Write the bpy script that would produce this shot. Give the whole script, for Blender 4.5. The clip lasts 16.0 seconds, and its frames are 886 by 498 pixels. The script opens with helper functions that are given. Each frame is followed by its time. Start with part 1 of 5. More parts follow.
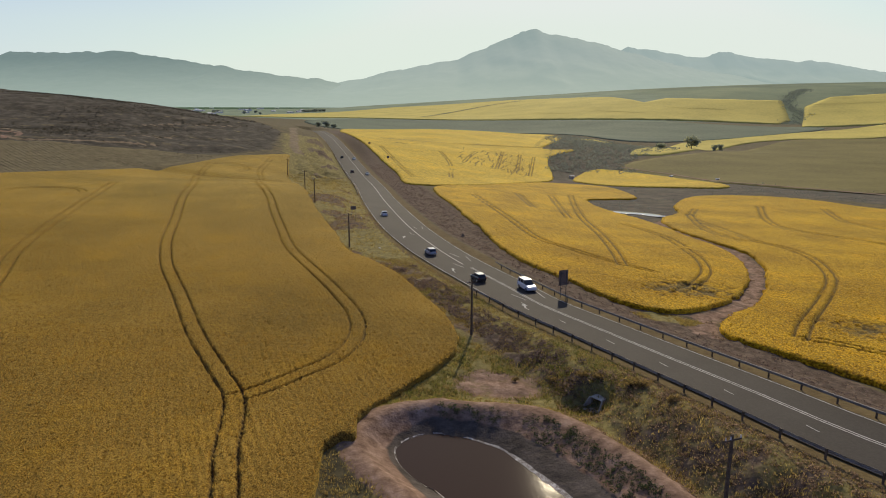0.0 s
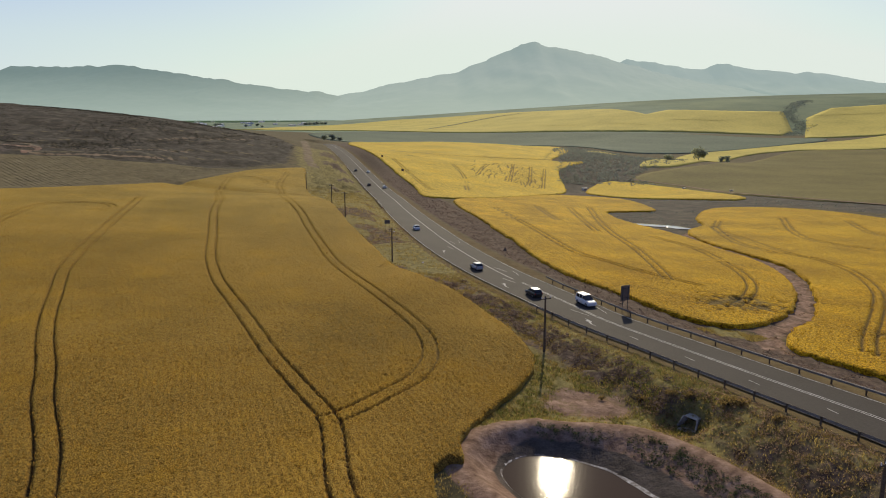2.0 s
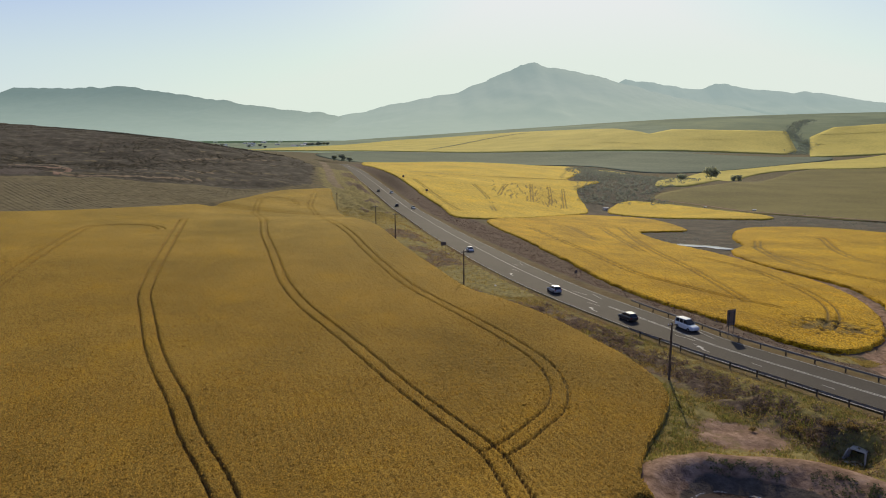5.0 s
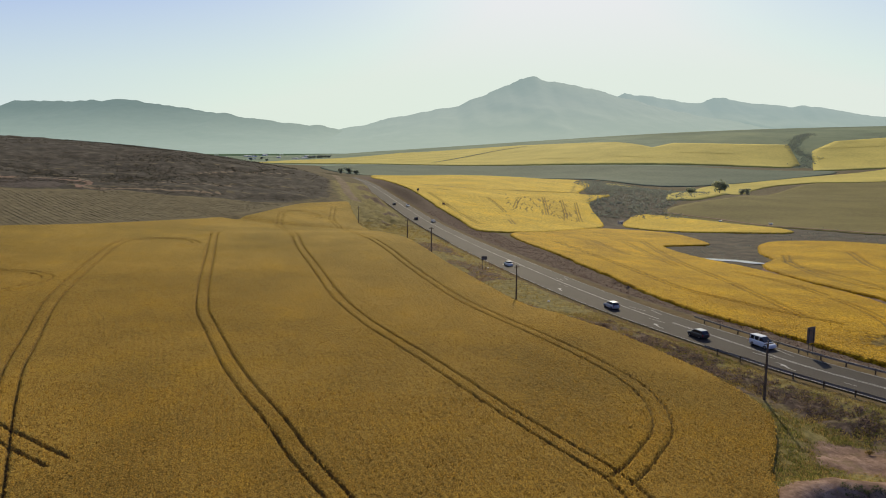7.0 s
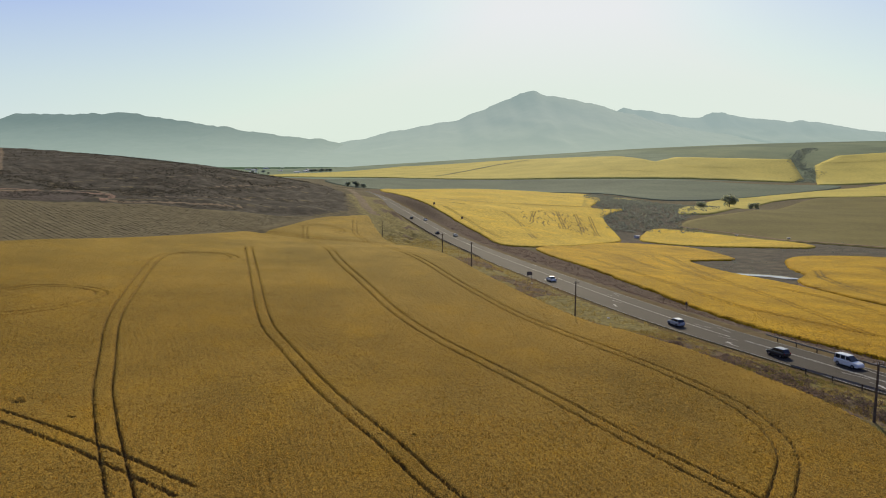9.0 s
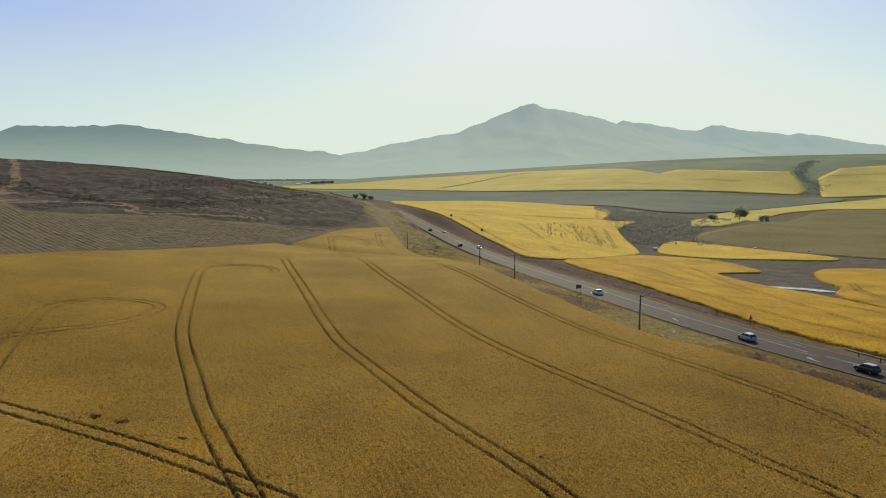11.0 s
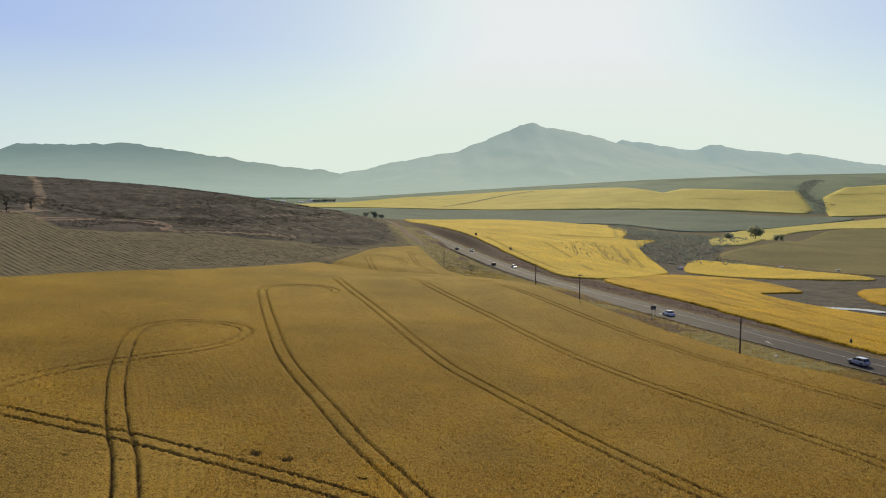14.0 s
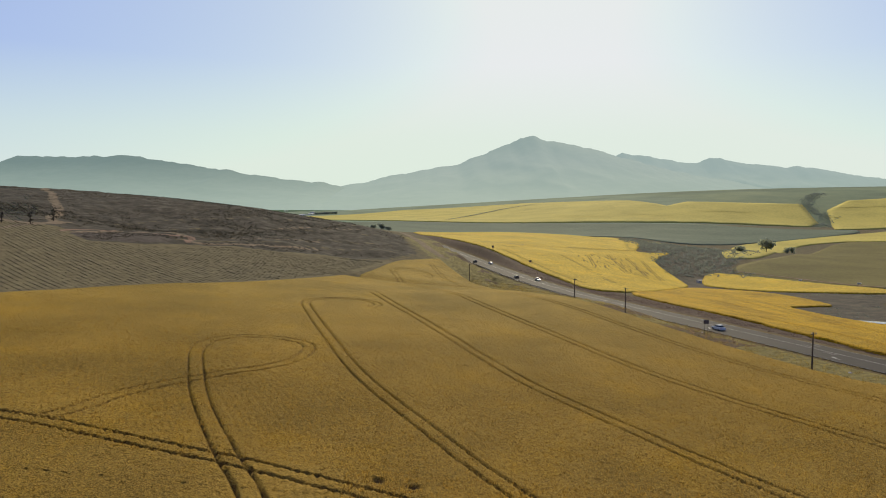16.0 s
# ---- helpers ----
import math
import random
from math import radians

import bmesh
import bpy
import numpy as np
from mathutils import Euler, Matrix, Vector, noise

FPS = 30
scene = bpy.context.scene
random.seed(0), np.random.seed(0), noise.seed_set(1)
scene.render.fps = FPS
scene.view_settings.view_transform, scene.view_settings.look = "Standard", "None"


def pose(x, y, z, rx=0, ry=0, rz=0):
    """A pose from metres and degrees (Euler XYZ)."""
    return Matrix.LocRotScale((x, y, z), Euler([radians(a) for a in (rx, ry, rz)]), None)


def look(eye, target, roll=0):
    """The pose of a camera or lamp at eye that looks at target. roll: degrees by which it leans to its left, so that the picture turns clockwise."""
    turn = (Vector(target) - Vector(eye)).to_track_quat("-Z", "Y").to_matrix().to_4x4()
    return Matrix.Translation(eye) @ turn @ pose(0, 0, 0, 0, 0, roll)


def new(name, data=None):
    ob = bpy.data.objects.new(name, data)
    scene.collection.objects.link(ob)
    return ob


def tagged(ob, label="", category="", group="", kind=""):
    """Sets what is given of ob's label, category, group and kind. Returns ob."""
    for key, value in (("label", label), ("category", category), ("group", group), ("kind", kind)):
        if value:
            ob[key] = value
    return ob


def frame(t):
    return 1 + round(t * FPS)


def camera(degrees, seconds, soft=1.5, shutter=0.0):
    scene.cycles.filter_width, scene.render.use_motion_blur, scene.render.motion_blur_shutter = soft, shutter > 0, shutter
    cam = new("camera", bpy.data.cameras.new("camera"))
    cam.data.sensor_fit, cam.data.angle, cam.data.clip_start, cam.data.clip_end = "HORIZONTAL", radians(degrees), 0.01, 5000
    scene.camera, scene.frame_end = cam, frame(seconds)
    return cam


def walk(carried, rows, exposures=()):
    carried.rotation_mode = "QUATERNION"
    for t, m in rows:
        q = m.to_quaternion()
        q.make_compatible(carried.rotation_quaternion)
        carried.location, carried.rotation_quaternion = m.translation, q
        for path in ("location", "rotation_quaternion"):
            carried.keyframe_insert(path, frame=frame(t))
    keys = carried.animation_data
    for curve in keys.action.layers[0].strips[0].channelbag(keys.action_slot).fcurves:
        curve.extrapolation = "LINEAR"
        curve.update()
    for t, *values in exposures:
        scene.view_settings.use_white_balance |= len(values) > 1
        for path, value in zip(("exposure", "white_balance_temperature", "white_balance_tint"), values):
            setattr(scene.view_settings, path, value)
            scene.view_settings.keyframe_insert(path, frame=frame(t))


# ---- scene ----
# camera: seconds, place, then pitch, lean and yaw in degrees
cam = camera(66.0, 16.0, soft=1.0)
FLIGHT = [
    (0.0, -0.00, -0.00, 36.00, -12.00, -0.13, -0.00),
    (1.0, -4.81, 0.53, 36.15, -11.53, -0.01, -0.06),
    (2.0, -9.68, 1.11, 36.35, -11.00, 0.09, -0.12),
    (3.0, -14.79, 1.82, 36.51, -10.44, 0.17, -0.16),
    (4.0, -20.14, 2.68, 36.62, -9.90, 0.22, -0.21),
    (5.0, -25.56, 3.67, 36.67, -9.38, 0.23, -0.29),
    (6.0, -31.14, 4.76, 36.71, -8.85, 0.20, -0.37),
    (7.0, -36.95, 5.93, 36.77, -8.30, 0.14, -0.44),
    (8.0, -43.04, 7.16, 36.86, -7.72, 0.06, -0.51),
    (9.0, -49.32, 8.49, 36.87, -7.17, 0.02, -0.60),
    (10.0, -55.71, 9.95, 36.78, -6.66, -0.02, -0.68),
    (11.0, -62.09, 11.55, 36.63, -6.15, -0.04, -0.74),
    (12.0, -68.40, 13.30, 36.51, -5.64, -0.07, -0.83),
    (13.0, -74.53, 15.20, 36.42, -5.12, -0.10, -0.92),
    (14.0, -80.55, 17.18, 36.32, -4.60, -0.15, -0.99),
    (15.0, -86.56, 19.18, 36.18, -4.07, -0.19, -1.04),
    (16.0, -92.62, 21.15, 35.98, -3.53, -0.20, -1.11),
]
walk(cam, [(t, pose(x, y, z, 90 + pitch, lean, yaw)) for t, x, y, z, pitch, lean, yaw in FLIGHT], exposures=[(0.0, 0.0, 7100, 6.0), (8.0, 0.0, 7100, 4.5), (16.0, 0.0, 7100, 3.5)])

# ---- sky and sun ----
SUN_UP, SUN_ROUND = 28.6, 10.2  # degrees over the horizon, and to the right of straight ahead
world = bpy.data.worlds.new("sky")
scene.world = world
world.use_nodes = True
wn = world.node_tree
wn.nodes.clear()
sky = wn.nodes.new("ShaderNodeTexSky")
sky.sky_type, sky.sun_disc = "NISHITA", False
sky.sun_elevation, sky.sun_rotation = radians(SUN_UP), radians(SUN_ROUND)
sky.altitude, sky.air_density, sky.dust_density, sky.ozone_density = 200, 1.0, 0.7, 2.0
backing, world_out = wn.nodes.new("ShaderNodeBackground"), wn.nodes.new("ShaderNodeOutputWorld")
backing.inputs["Strength"].default_value = 0.083
clear_air = wn.nodes.new("ShaderNodeMix")  # deeper blue overhead
clear_air.data_type, clear_air.blend_type = "RGBA", "MULTIPLY"
clear_air.inputs[0].default_value, clear_air.inputs[7].default_value = 1.0, (0.94, 0.94, 1.6, 1)
veil = wn.nodes.new("ShaderNodeMix")  # thin dust that evens out the glow round the sun
veil.data_type, veil.blend_type = "RGBA", "DARKEN"
veil.inputs[0].default_value, veil.inputs[7].default_value = 0.92, (10.2, 9.9, 11.6, 1)
height = wn.nodes.new("ShaderNodeTexGradient")
height.texture_mapping.mapping_x, height.texture_mapping.mapping_y, height.texture_mapping.mapping_z = "Z", "X", "Y"
thick = wn.nodes.new("ShaderNodeValToRGB")
for stop, (u, v) in zip([thick.color_ramp.elements[0], thick.color_ramp.elements[1], thick.color_ramp.elements.new(0.1), thick.color_ramp.elements.new(0.2)], [(0.0, 0.85), (0.34, 0.0), (0.1, 0.72), (0.2, 0.34)]):
    stop.position, stop.color = u, (v, v, v, 1)
haze = wn.nodes.new("ShaderNodeMix")  # greenish white haze that thickens towards the horizon
haze.data_type = "RGBA"
haze.inputs[7].default_value = (8.2, 9.9, 9.2, 1)
wn.links.new(sky.outputs["Color"], clear_air.inputs[6])
wn.links.new(clear_air.outputs[2], veil.inputs[6])
wn.links.new(height.outputs["Fac"], thick.inputs["Fac"])
ahead = wn.nodes.new("ShaderNodeTexGradient")
ahead.texture_mapping.mapping_x, ahead.texture_mapping.mapping_y, ahead.texture_mapping.mapping_z = "Y", "X", "Z"
sunward = wn.nodes.new("ShaderNodeMath")
sunward.operation = "MULTIPLY"
wn.links.new(ahead.outputs["Fac"], sunward.inputs[0])
wn.links.new(thick.outputs["Color"], sunward.inputs[1])
wn.links.new(sunward.outputs[0], haze.inputs[0])
wn.links.new(veil.outputs[2], haze.inputs[6])
wn.links.new(haze.outputs[2], backing.inputs["Color"])
wn.links.new(backing.outputs["Background"], world_out.inputs["Surface"])
sun_lamp = new("sun", bpy.data.lights.new("sun", "SUN"))
sun_lamp.data.energy, sun_lamp.data.angle, sun_lamp.data.color = 3.6, radians(0.5), (1.0, 0.87, 0.68)
toward = Vector((math.sin(radians(SUN_ROUND)) * math.cos(radians(SUN_UP)), math.cos(radians(SUN_ROUND)) * math.cos(radians(SUN_UP)), math.sin(radians(SUN_UP))))
sun_lamp.matrix_world = look(toward * 100, (0, 0, 0))
scene.view_settings.exposure = 0.0
# ---- the lie of the land ----
# levels of knolls and hollows: x, y, height
NEAR = [(-20, 64, 6.6), (-10, 80, 5.8), (-73, 82, 9.2), (-35, 86, 7.6), (-93, 76, 11), (-113, 102, 11.8), (-129, 87, 14.2), (-59, 126, 7.8),
        (-129, 126, 13), (-106, 198, 9.6), (-123, 184, 11.6), (-183, 204, 16), (-20, 147, 5.2), (-16, 169, 4.2), (20, 110, 5.2), (40, 99, 2.6),
        (60, 125, 0), (14, 67, 4.6), (45, 60, 3.5), (5, 40, 5.5), (-60, 30, 8), (-150, 20, 14), (90, 60, 0), (-71, 328, 0.5), (-119, 302, 8.4), (-127, 278, 9.4), (-140, 240, 12.0), (-105, 313, 6.6), (-97, 332, 7.0), (-108, 276, 6.6), (-72, 279, 4.2),
        (-39, 205, 6.6), (-47, 233, 7), (-90, 235, 8.6), (-75, 280, 4.5), (-15, 240, 3)]
MIDDLE = [(-137, 353, 12.2), (-110, 385, 11), (-174, 345, 21), (-242, 369, 24), (-260, 330, 31), (-400, 650, 46), (-242, 468, 37), (-60, 580, 8), (-20, 720, 10), (60, 760, 5.5), (20, 920, -4),
          (98, 341, -10), (117, 276, -6), (140, 396, -10), (70, 464, -14), (91, 483, -15), (269, 745, -11), (-10, 319, -1.5), (-124, 682, 9),
          (-110, 745, 8.5), (-35, 532, 6), (-112, 510, 17), (-91, 397, 8), (-188, 602, 25), (10, 500, 2), (26, 452, -5), (69, 274, -7),
          (220, 430, -11), (190, 200, -6)]
FAR = [(184, 900, -3), (568, 1134, -7), (487, 1657, 44), (695, 1386, 2), (234, 847, -19), (-50, 1700, 2), (-156, 927, 4), (-150, 1500, 5),
       (900, 1700, 60), (40, 1250, -12), (-500, 1500, 10), (-900, 900, 60), (-300, 2600, 10), (1200, 2600, 110), (400, 2600, 70), (300, 560, -14),
       (500, 500, -10), (-390, 440, 47), (-320, 480, 44), (-700, 560, 58)]
LEVELS = np.array(NEAR + MIDDLE + FAR, float)


def bent(x, y):
    """Plan places as angle and log distance round a spot behind the fields, so that far landforms are broad and near ones fine."""
    dx, dy = x + 45.0, y + 60.0
    return np.stack([np.arctan2(dx, dy) * 1.1, np.log((np.hypot(dx, dy) + 1e-6) / 100)], -1)


def plate(a, b):
    d2 = ((a[:, None, :] - b[None, :, :]) ** 2).sum(-1)
    return 0.5 * d2 * np.log(d2 + 1e-9)


SPOTS = bent(LEVELS[:, 0], LEVELS[:, 1])
count = len(SPOTS)
system = np.zeros((count + 3, count + 3))
system[:count, :count] = plate(SPOTS, SPOTS) + 0.003 * np.eye(count)
system[:count, count:] = np.c_[np.ones(count), SPOTS]
system[count:, :count] = system[:count, count:].T
WEIGHTS = np.linalg.solve(system, np.r_[LEVELS[:, 2], 0, 0, 0])


def land(x, y):
    x, y = np.asarray(x, float), np.asarray(y, float)
    w = bent(x.ravel(), y.ravel())
    out = np.empty(len(w))
    for i in range(0, len(w), 20000):
        q = w[i:i + 20000]
        out[i:i + 20000] = plate(q, SPOTS) @ WEIGHTS[:count] + np.c_[np.ones(len(q)), q] @ WEIGHTS[count:]
    return out.reshape(x.shape)


# the road's middle line: x, y, height, half its tarred width
ROAD = np.array([(53.5, -1.2, 13.1, 4.7), (47.0, 23.6, 11.21, 4.7), (41.2, 38.1, 10.05, 4.7), (34.6, 52.2, 8.89, 4.7), (30.9, 62.7, 8.03, 4.7), (28.0,
                 70.2, 7.43, 4.7), (24.7, 78.5, 6.83, 4.7), (20.4, 87.9, 6.42, 4.7), (14.5, 99.8, 6.07, 4.8), (10.3, 110.8, 5.87, 5.0), (2.3, 131.3, 5.58, 5.2), (-3.3,
                 148.3, 5.36, 5.5), (-9.0, 169.8, 4.97, 5.7), (-14.8, 198.2, 4.07, 5.9), (-23.4, 247.2, 2.08, 6.1), (-32.3, 302.2, 0.09, 6.1), (-42.0, 348.7, -0.17,
                 6.1), (-54.7, 407.7, 1.0, 6.1), (-73.9, 493.6, 3.96, 6.1), (-95.2, 583.5, 7.35, 6.1), (-114.9, 658.4, 9.01, 6.1), (-127.9, 703.3, 9.03, 6.1), (-147,
                 775, 6.0, 6.1), (-182, 895, 0.0, 6.1)])


def spline(points, step):
    """A smooth line through the points, at about even steps."""
    p = np.asarray(points, float)
    p = np.vstack([2 * p[0] - p[1], p, 2 * p[-1] - p[-2]])
    out = []
    for i in range(1, len(p) - 2):
        n = max(2, int(np.linalg.norm(p[i + 1] - p[i]) / step))
        u = (np.arange(n) / n)[:, None]
        out.append(0.5 * (2 * p[i] + (p[i + 1] - p[i - 1]) * u + (2 * p[i - 1] - 5 * p[i] + 4 * p[i + 1] - p[i + 2]) * u ** 2
                          + (3 * p[i] - p[i - 1] - 3 * p[i + 1] + p[i + 2]) * u ** 3))
    return np.vstack(out + [p[-2:-1]])


ROADLINE = spline(ROAD, 3.0)


def beside(line, x, y):
    """Distance from a plan line (to its right plus, to its left minus) and the line's height there."""
    x, y = np.asarray(x, float), np.asarray(y, float)
    best, side, level = np.full(x.shape, 1e9), np.zeros(x.shape), np.zeros(x.shape)
    for a, b in zip(line[:-1], line[1:]):
        d = b[:2] - a[:2]
        u = np.clip(((x - a[0]) * d[0] + (y - a[1]) * d[1]) / (d @ d), 0, 1)
        ex, ey = x - a[0] - u * d[0], y - a[1] - u * d[1]
        r = np.hypot(ex, ey)
        nearer = r < best
        best = np.where(nearer, r, best)
        side = np.where(nearer, np.where(ex * d[1] - ey * d[0] > 0, 1, -1), side)
        if len(a) > 2:
            level = np.where(nearer, a[2] + u * (b[2] - a[2]), level)
    return best * side, level


def ease(u):
    u = np.clip(u, 0, 1)
    return u * u * (3 - 2 * u)


HALF = 5.6  # half the tarred width, about
WATER = 4.8  # the pond's level
POND = np.array([(0.1, 49.9), (-1.2, 51.3), (-2.6, 53), (-3.9, 55.3), (-4.4, 57.6), (-3.7, 59.3), (-2.3, 60.4), (-0.5, 60.9), (2.5, 60), (5.1, 58.2), (6.9, 55.8), (8.5, 53), (10.1, 50.2), (12, 45),
                 (12, 40), (8, 37), (4, 41)])


def inside(px, py, line):
    """Which of the places lie within the closed plan line."""
    hit = np.zeros(px.shape, bool)
    x1, y1 = line[-1]
    for x2, y2 in line:
        if y1 != y2:
            hit ^= ((y1 > py) != (y2 > py)) & (px < (x2 - x1) * (py - y1) / (y2 - y1) + x1)
        x1, y1 = x2, y2
    return hit


def nearest(px, py, line):
    """The nearest place on the closed plan line, and how far it is."""
    best, bx, by = np.full(px.shape, 1e12), px.copy(), py.copy()
    x1, y1 = line[-1]
    for x2, y2 in line:
        dx, dy = x2 - x1, y2 - y1
        u = np.clip(((px - x1) * dx + (py - y1) * dy) / (dx * dx + dy * dy + 1e-9), 0, 1)
        qx, qy = x1 + u * dx, y1 + u * dy
        r = (qx - px) ** 2 + (qy - py) ** 2
        k = r < best
        best, bx, by = np.where(k, r, best), np.where(k, qx, bx), np.where(k, qy, by)
        x1, y1 = x2, y2
    return bx, by, np.sqrt(best)


def depth_in(x, y, line):
    """How far a place lies within the closed plan line (minus: outside)."""
    r = nearest(x, y, line)[2]
    return np.where(inside(x, y, line), r, -r)


def lattice(x, y, scale, seed=0):
    """Smooth noise from 0 to 1, with so many lumps a metre."""
    u, v = np.asarray(x) * scale, np.asarray(y) * scale
    i, j = np.floor(u), np.floor(v)
    f, g = ease(u - i), ease(v - j)

    def at(a, b):
        q = np.sin(a * 127.1 + b * 311.7 + seed * 74.7) * 43758.5453
        return q - np.floor(q)
    return (at(i, j) * (1 - f) + at(i + 1, j) * f) * (1 - g) + (at(i, j + 1) * (1 - f) + at(i + 1, j + 1) * f) * g


def lumps(x, y, scale, seed=0):
    return (lattice(x, y, scale, seed) * 4 + lattice(x, y, scale * 2.1, seed + 1) * 2 + lattice(x, y, scale * 4.3, seed + 2)) / 7


def ground(x, y):
    """The height of the ground, with the road's bank and the pond's basin worked in."""
    x, y = np.asarray(x, float), np.asarray(y, float)
    z = land(x, y)
    z += (8.5 - z) * (1 - ease((np.hypot(x + 45, y + 60) - 55) / 38))  # level ground in the rear of the field
    near = (np.abs(x + 40) < 260) & (y < 920)
    if near.any():
        d, level = beside(ROADLINE[::2], x[near], y[near])
        w = 1 - ease((np.abs(d) - HALF - 1.8) / 9.0)
        z[near] += (level - 0.16 - z[near]) * w
    near = (x > -150) & (x < -45) & (y > 250) & (y < 320)  # a brow across the field and the dip behind it
    if near.any():
        xn, yn = x[near], y[near]
        span = ease((xn + 148) / 25) * ease((-48 - xn) / 14)
        z[near] += span * (0.1 * np.exp(-((yn - 279) / 7) ** 2) - 1.4 * np.exp(-((yn - 291) / 6) ** 2))
    near = np.hypot(x - 15.2, y - 67.1) < 6
    if near.any():
        r = np.hypot(x[near] - 15.2, y[near] - 67.1)
        z[near] += (4.15 - z[near]) * (1 - ease((r - 1.3) / 2.4))
    near = (np.abs(x - 4) < 34) & (np.abs(y - 50) < 34)
    if near.any():
        xn, yn, zn = x[near], y[near], z[near]
        r = -depth_in(xn, yn, POND)
        rim = 3.2 + 3.4 * ease((xn - 1) / 13)
        basin = np.where(r < 0, WATER + 0.25 * np.maximum(r, -4), WATER + (6.55 - WATER) * (0.84 * np.clip(r / rim, 0, 1) + 0.16 * ease((r / rim - 0.5) / 0.5)))
        z[near] = zn + (basin - zn) * (1 - ease((r - rim - 0.6) / 3.2))
    return z

# ---- materials ----
def material(name, tones, scale=1.0, rough=0.9, fine=8.0, bump=0.0, bump_scale=20.0, metal=0.0, spec=0.05, mix=0.5, random_tone=0.0):
    """A rough natural surface: a coarse noise walks through the tones, a fine one mottles it, a third gives relief. scale: coarse patches a metre."""
    m = bpy.data.materials.new(name)
    m.use_nodes = True
    n, l = m.node_tree.nodes, m.node_tree.links
    b = n["Principled BSDF"]
    b.inputs["Roughness"].default_value, b.inputs["Metallic"].default_value = rough, metal
    b.inputs["Specular IOR Level"].default_value = spec
    place = n.new("ShaderNodeNewGeometry")
    coarse = n.new("ShaderNodeTexNoise")
    coarse.inputs["Scale"].default_value, coarse.inputs["Detail"].default_value = scale, 5
    l.new(place.outputs["Position"], coarse.inputs["Vector"])
    small = n.new("ShaderNodeTexNoise")
    small.inputs["Scale"].default_value, small.inputs["Detail"].default_value = scale * fine, 4
    l.new(place.outputs["Position"], small.inputs["Vector"])
    blend = n.new("ShaderNodeMix")
    blend.inputs[0].default_value = mix
    l.new(coarse.outputs["Fac"], blend.inputs[2])
    l.new(small.outputs["Fac"], blend.inputs[3])
    ramp = n.new("ShaderNodeValToRGB")
    e = ramp.color_ramp.elements
    while len(e) < len(tones):
        e.new(0.5)
    for i, tone in enumerate(tones):
        e[i].position = 0.36 + 0.28 * i / max(1, len(tones) - 1)
        e[i].color = (*tone, 1)
    l.new(blend.outputs[0], ramp.inputs["Fac"])
    l.new(ramp.outputs["Color"], b.inputs["Base Color"])
    if bump:
        grain, relief = n.new("ShaderNodeTexNoise"), n.new("ShaderNodeBump")
        grain.inputs["Scale"].default_value, grain.inputs["Detail"].default_value = bump_scale, 3
        relief.inputs["Strength"].default_value, relief.inputs["Distance"].default_value = 1.0, bump
        l.new(place.outputs["Position"], grain.inputs["Vector"])
        l.new(grain.outputs["Fac"], relief.inputs["Height"])
        l.new(relief.outputs["Normal"], b.inputs["Normal"])
    return m


def layered(name, base, layers, bump=0.12, bump_scale=2.2):
    """Ground: a base colour family and others laid over it where the mesh's masks of those names say so, with ragged borders."""
    m = bpy.data.materials.new(name)
    m.use_nodes = True
    n, l = m.node_tree.nodes, m.node_tree.links
    b = n["Principled BSDF"]
    b.inputs["Roughness"].default_value, b.inputs["Specular IOR Level"].default_value = 0.95, 0.03
    b.inputs["Sheen Weight"].default_value, b.inputs["Sheen Roughness"].default_value, b.inputs["Sheen Tint"].default_value = 0.07, 0.45, (1.0, 0.82, 0.55, 1)
    place = n.new("ShaderNodeNewGeometry")

    def cloud(scale, detail=5, rough=0.6):
        t = n.new("ShaderNodeTexNoise")
        t.inputs["Scale"].default_value, t.inputs["Detail"].default_value, t.inputs["Roughness"].default_value = scale, detail, rough
        l.new(place.outputs["Position"], t.inputs["Vector"])
        return t.outputs["Fac"]

    def tones(family, scale):
        ramp = n.new("ShaderNodeValToRGB")
        e = ramp.color_ramp.elements
        while len(e) < len(family):
            e.new(0.5)
        for i, tone in enumerate(family):
            e[i].position, e[i].color = 0.34 + 0.32 * i / (len(family) - 1), (*tone, 1)
        l.new(cloud(scale, 8, 0.68), ramp.inputs["Fac"])
        return ramp.outputs["Color"]

    ragged = cloud(0.35, 6)
    colour = tones(*base)
    for mask, family, scale in layers:
        a = n.new("ShaderNodeAttribute")
        a.attribute_name = mask
        wave = n.new("ShaderNodeMath")
        wave.operation = "MULTIPLY_ADD"
        l.new(ragged, wave.inputs[0])
        wave.inputs[1].default_value, wave.inputs[2].default_value = 1.1, -0.55
        edge = n.new("ShaderNodeMath")
        edge.operation = "ADD"
        l.new(a.outputs["Fac"], edge.inputs[0])
        l.new(wave.outputs[0], edge.inputs[1])
        cut = n.new("ShaderNodeMapRange")
        cut.inputs["From Min"].default_value, cut.inputs["From Max"].default_value = 0.38, 0.62
        l.new(edge.outputs[0], cut.inputs["Value"])
        mix = n.new("ShaderNodeMix")
        mix.data_type = "RGBA"
        l.new(cut.outputs["Result"], mix.inputs[0])
        l.new(colour, mix.inputs[6])
        l.new(tones(family, scale), mix.inputs[7])
        colour = mix.outputs[2]
    l.new(colour, b.inputs["Base Color"])
    relief = n.new("ShaderNodeBump")
    relief.inputs["Strength"].default_value, relief.inputs["Distance"].default_value = 1.0, bump
    l.new(cloud(bump_scale, 4), relief.inputs["Height"])
    l.new(relief.outputs["Normal"], b.inputs["Normal"])
    return m


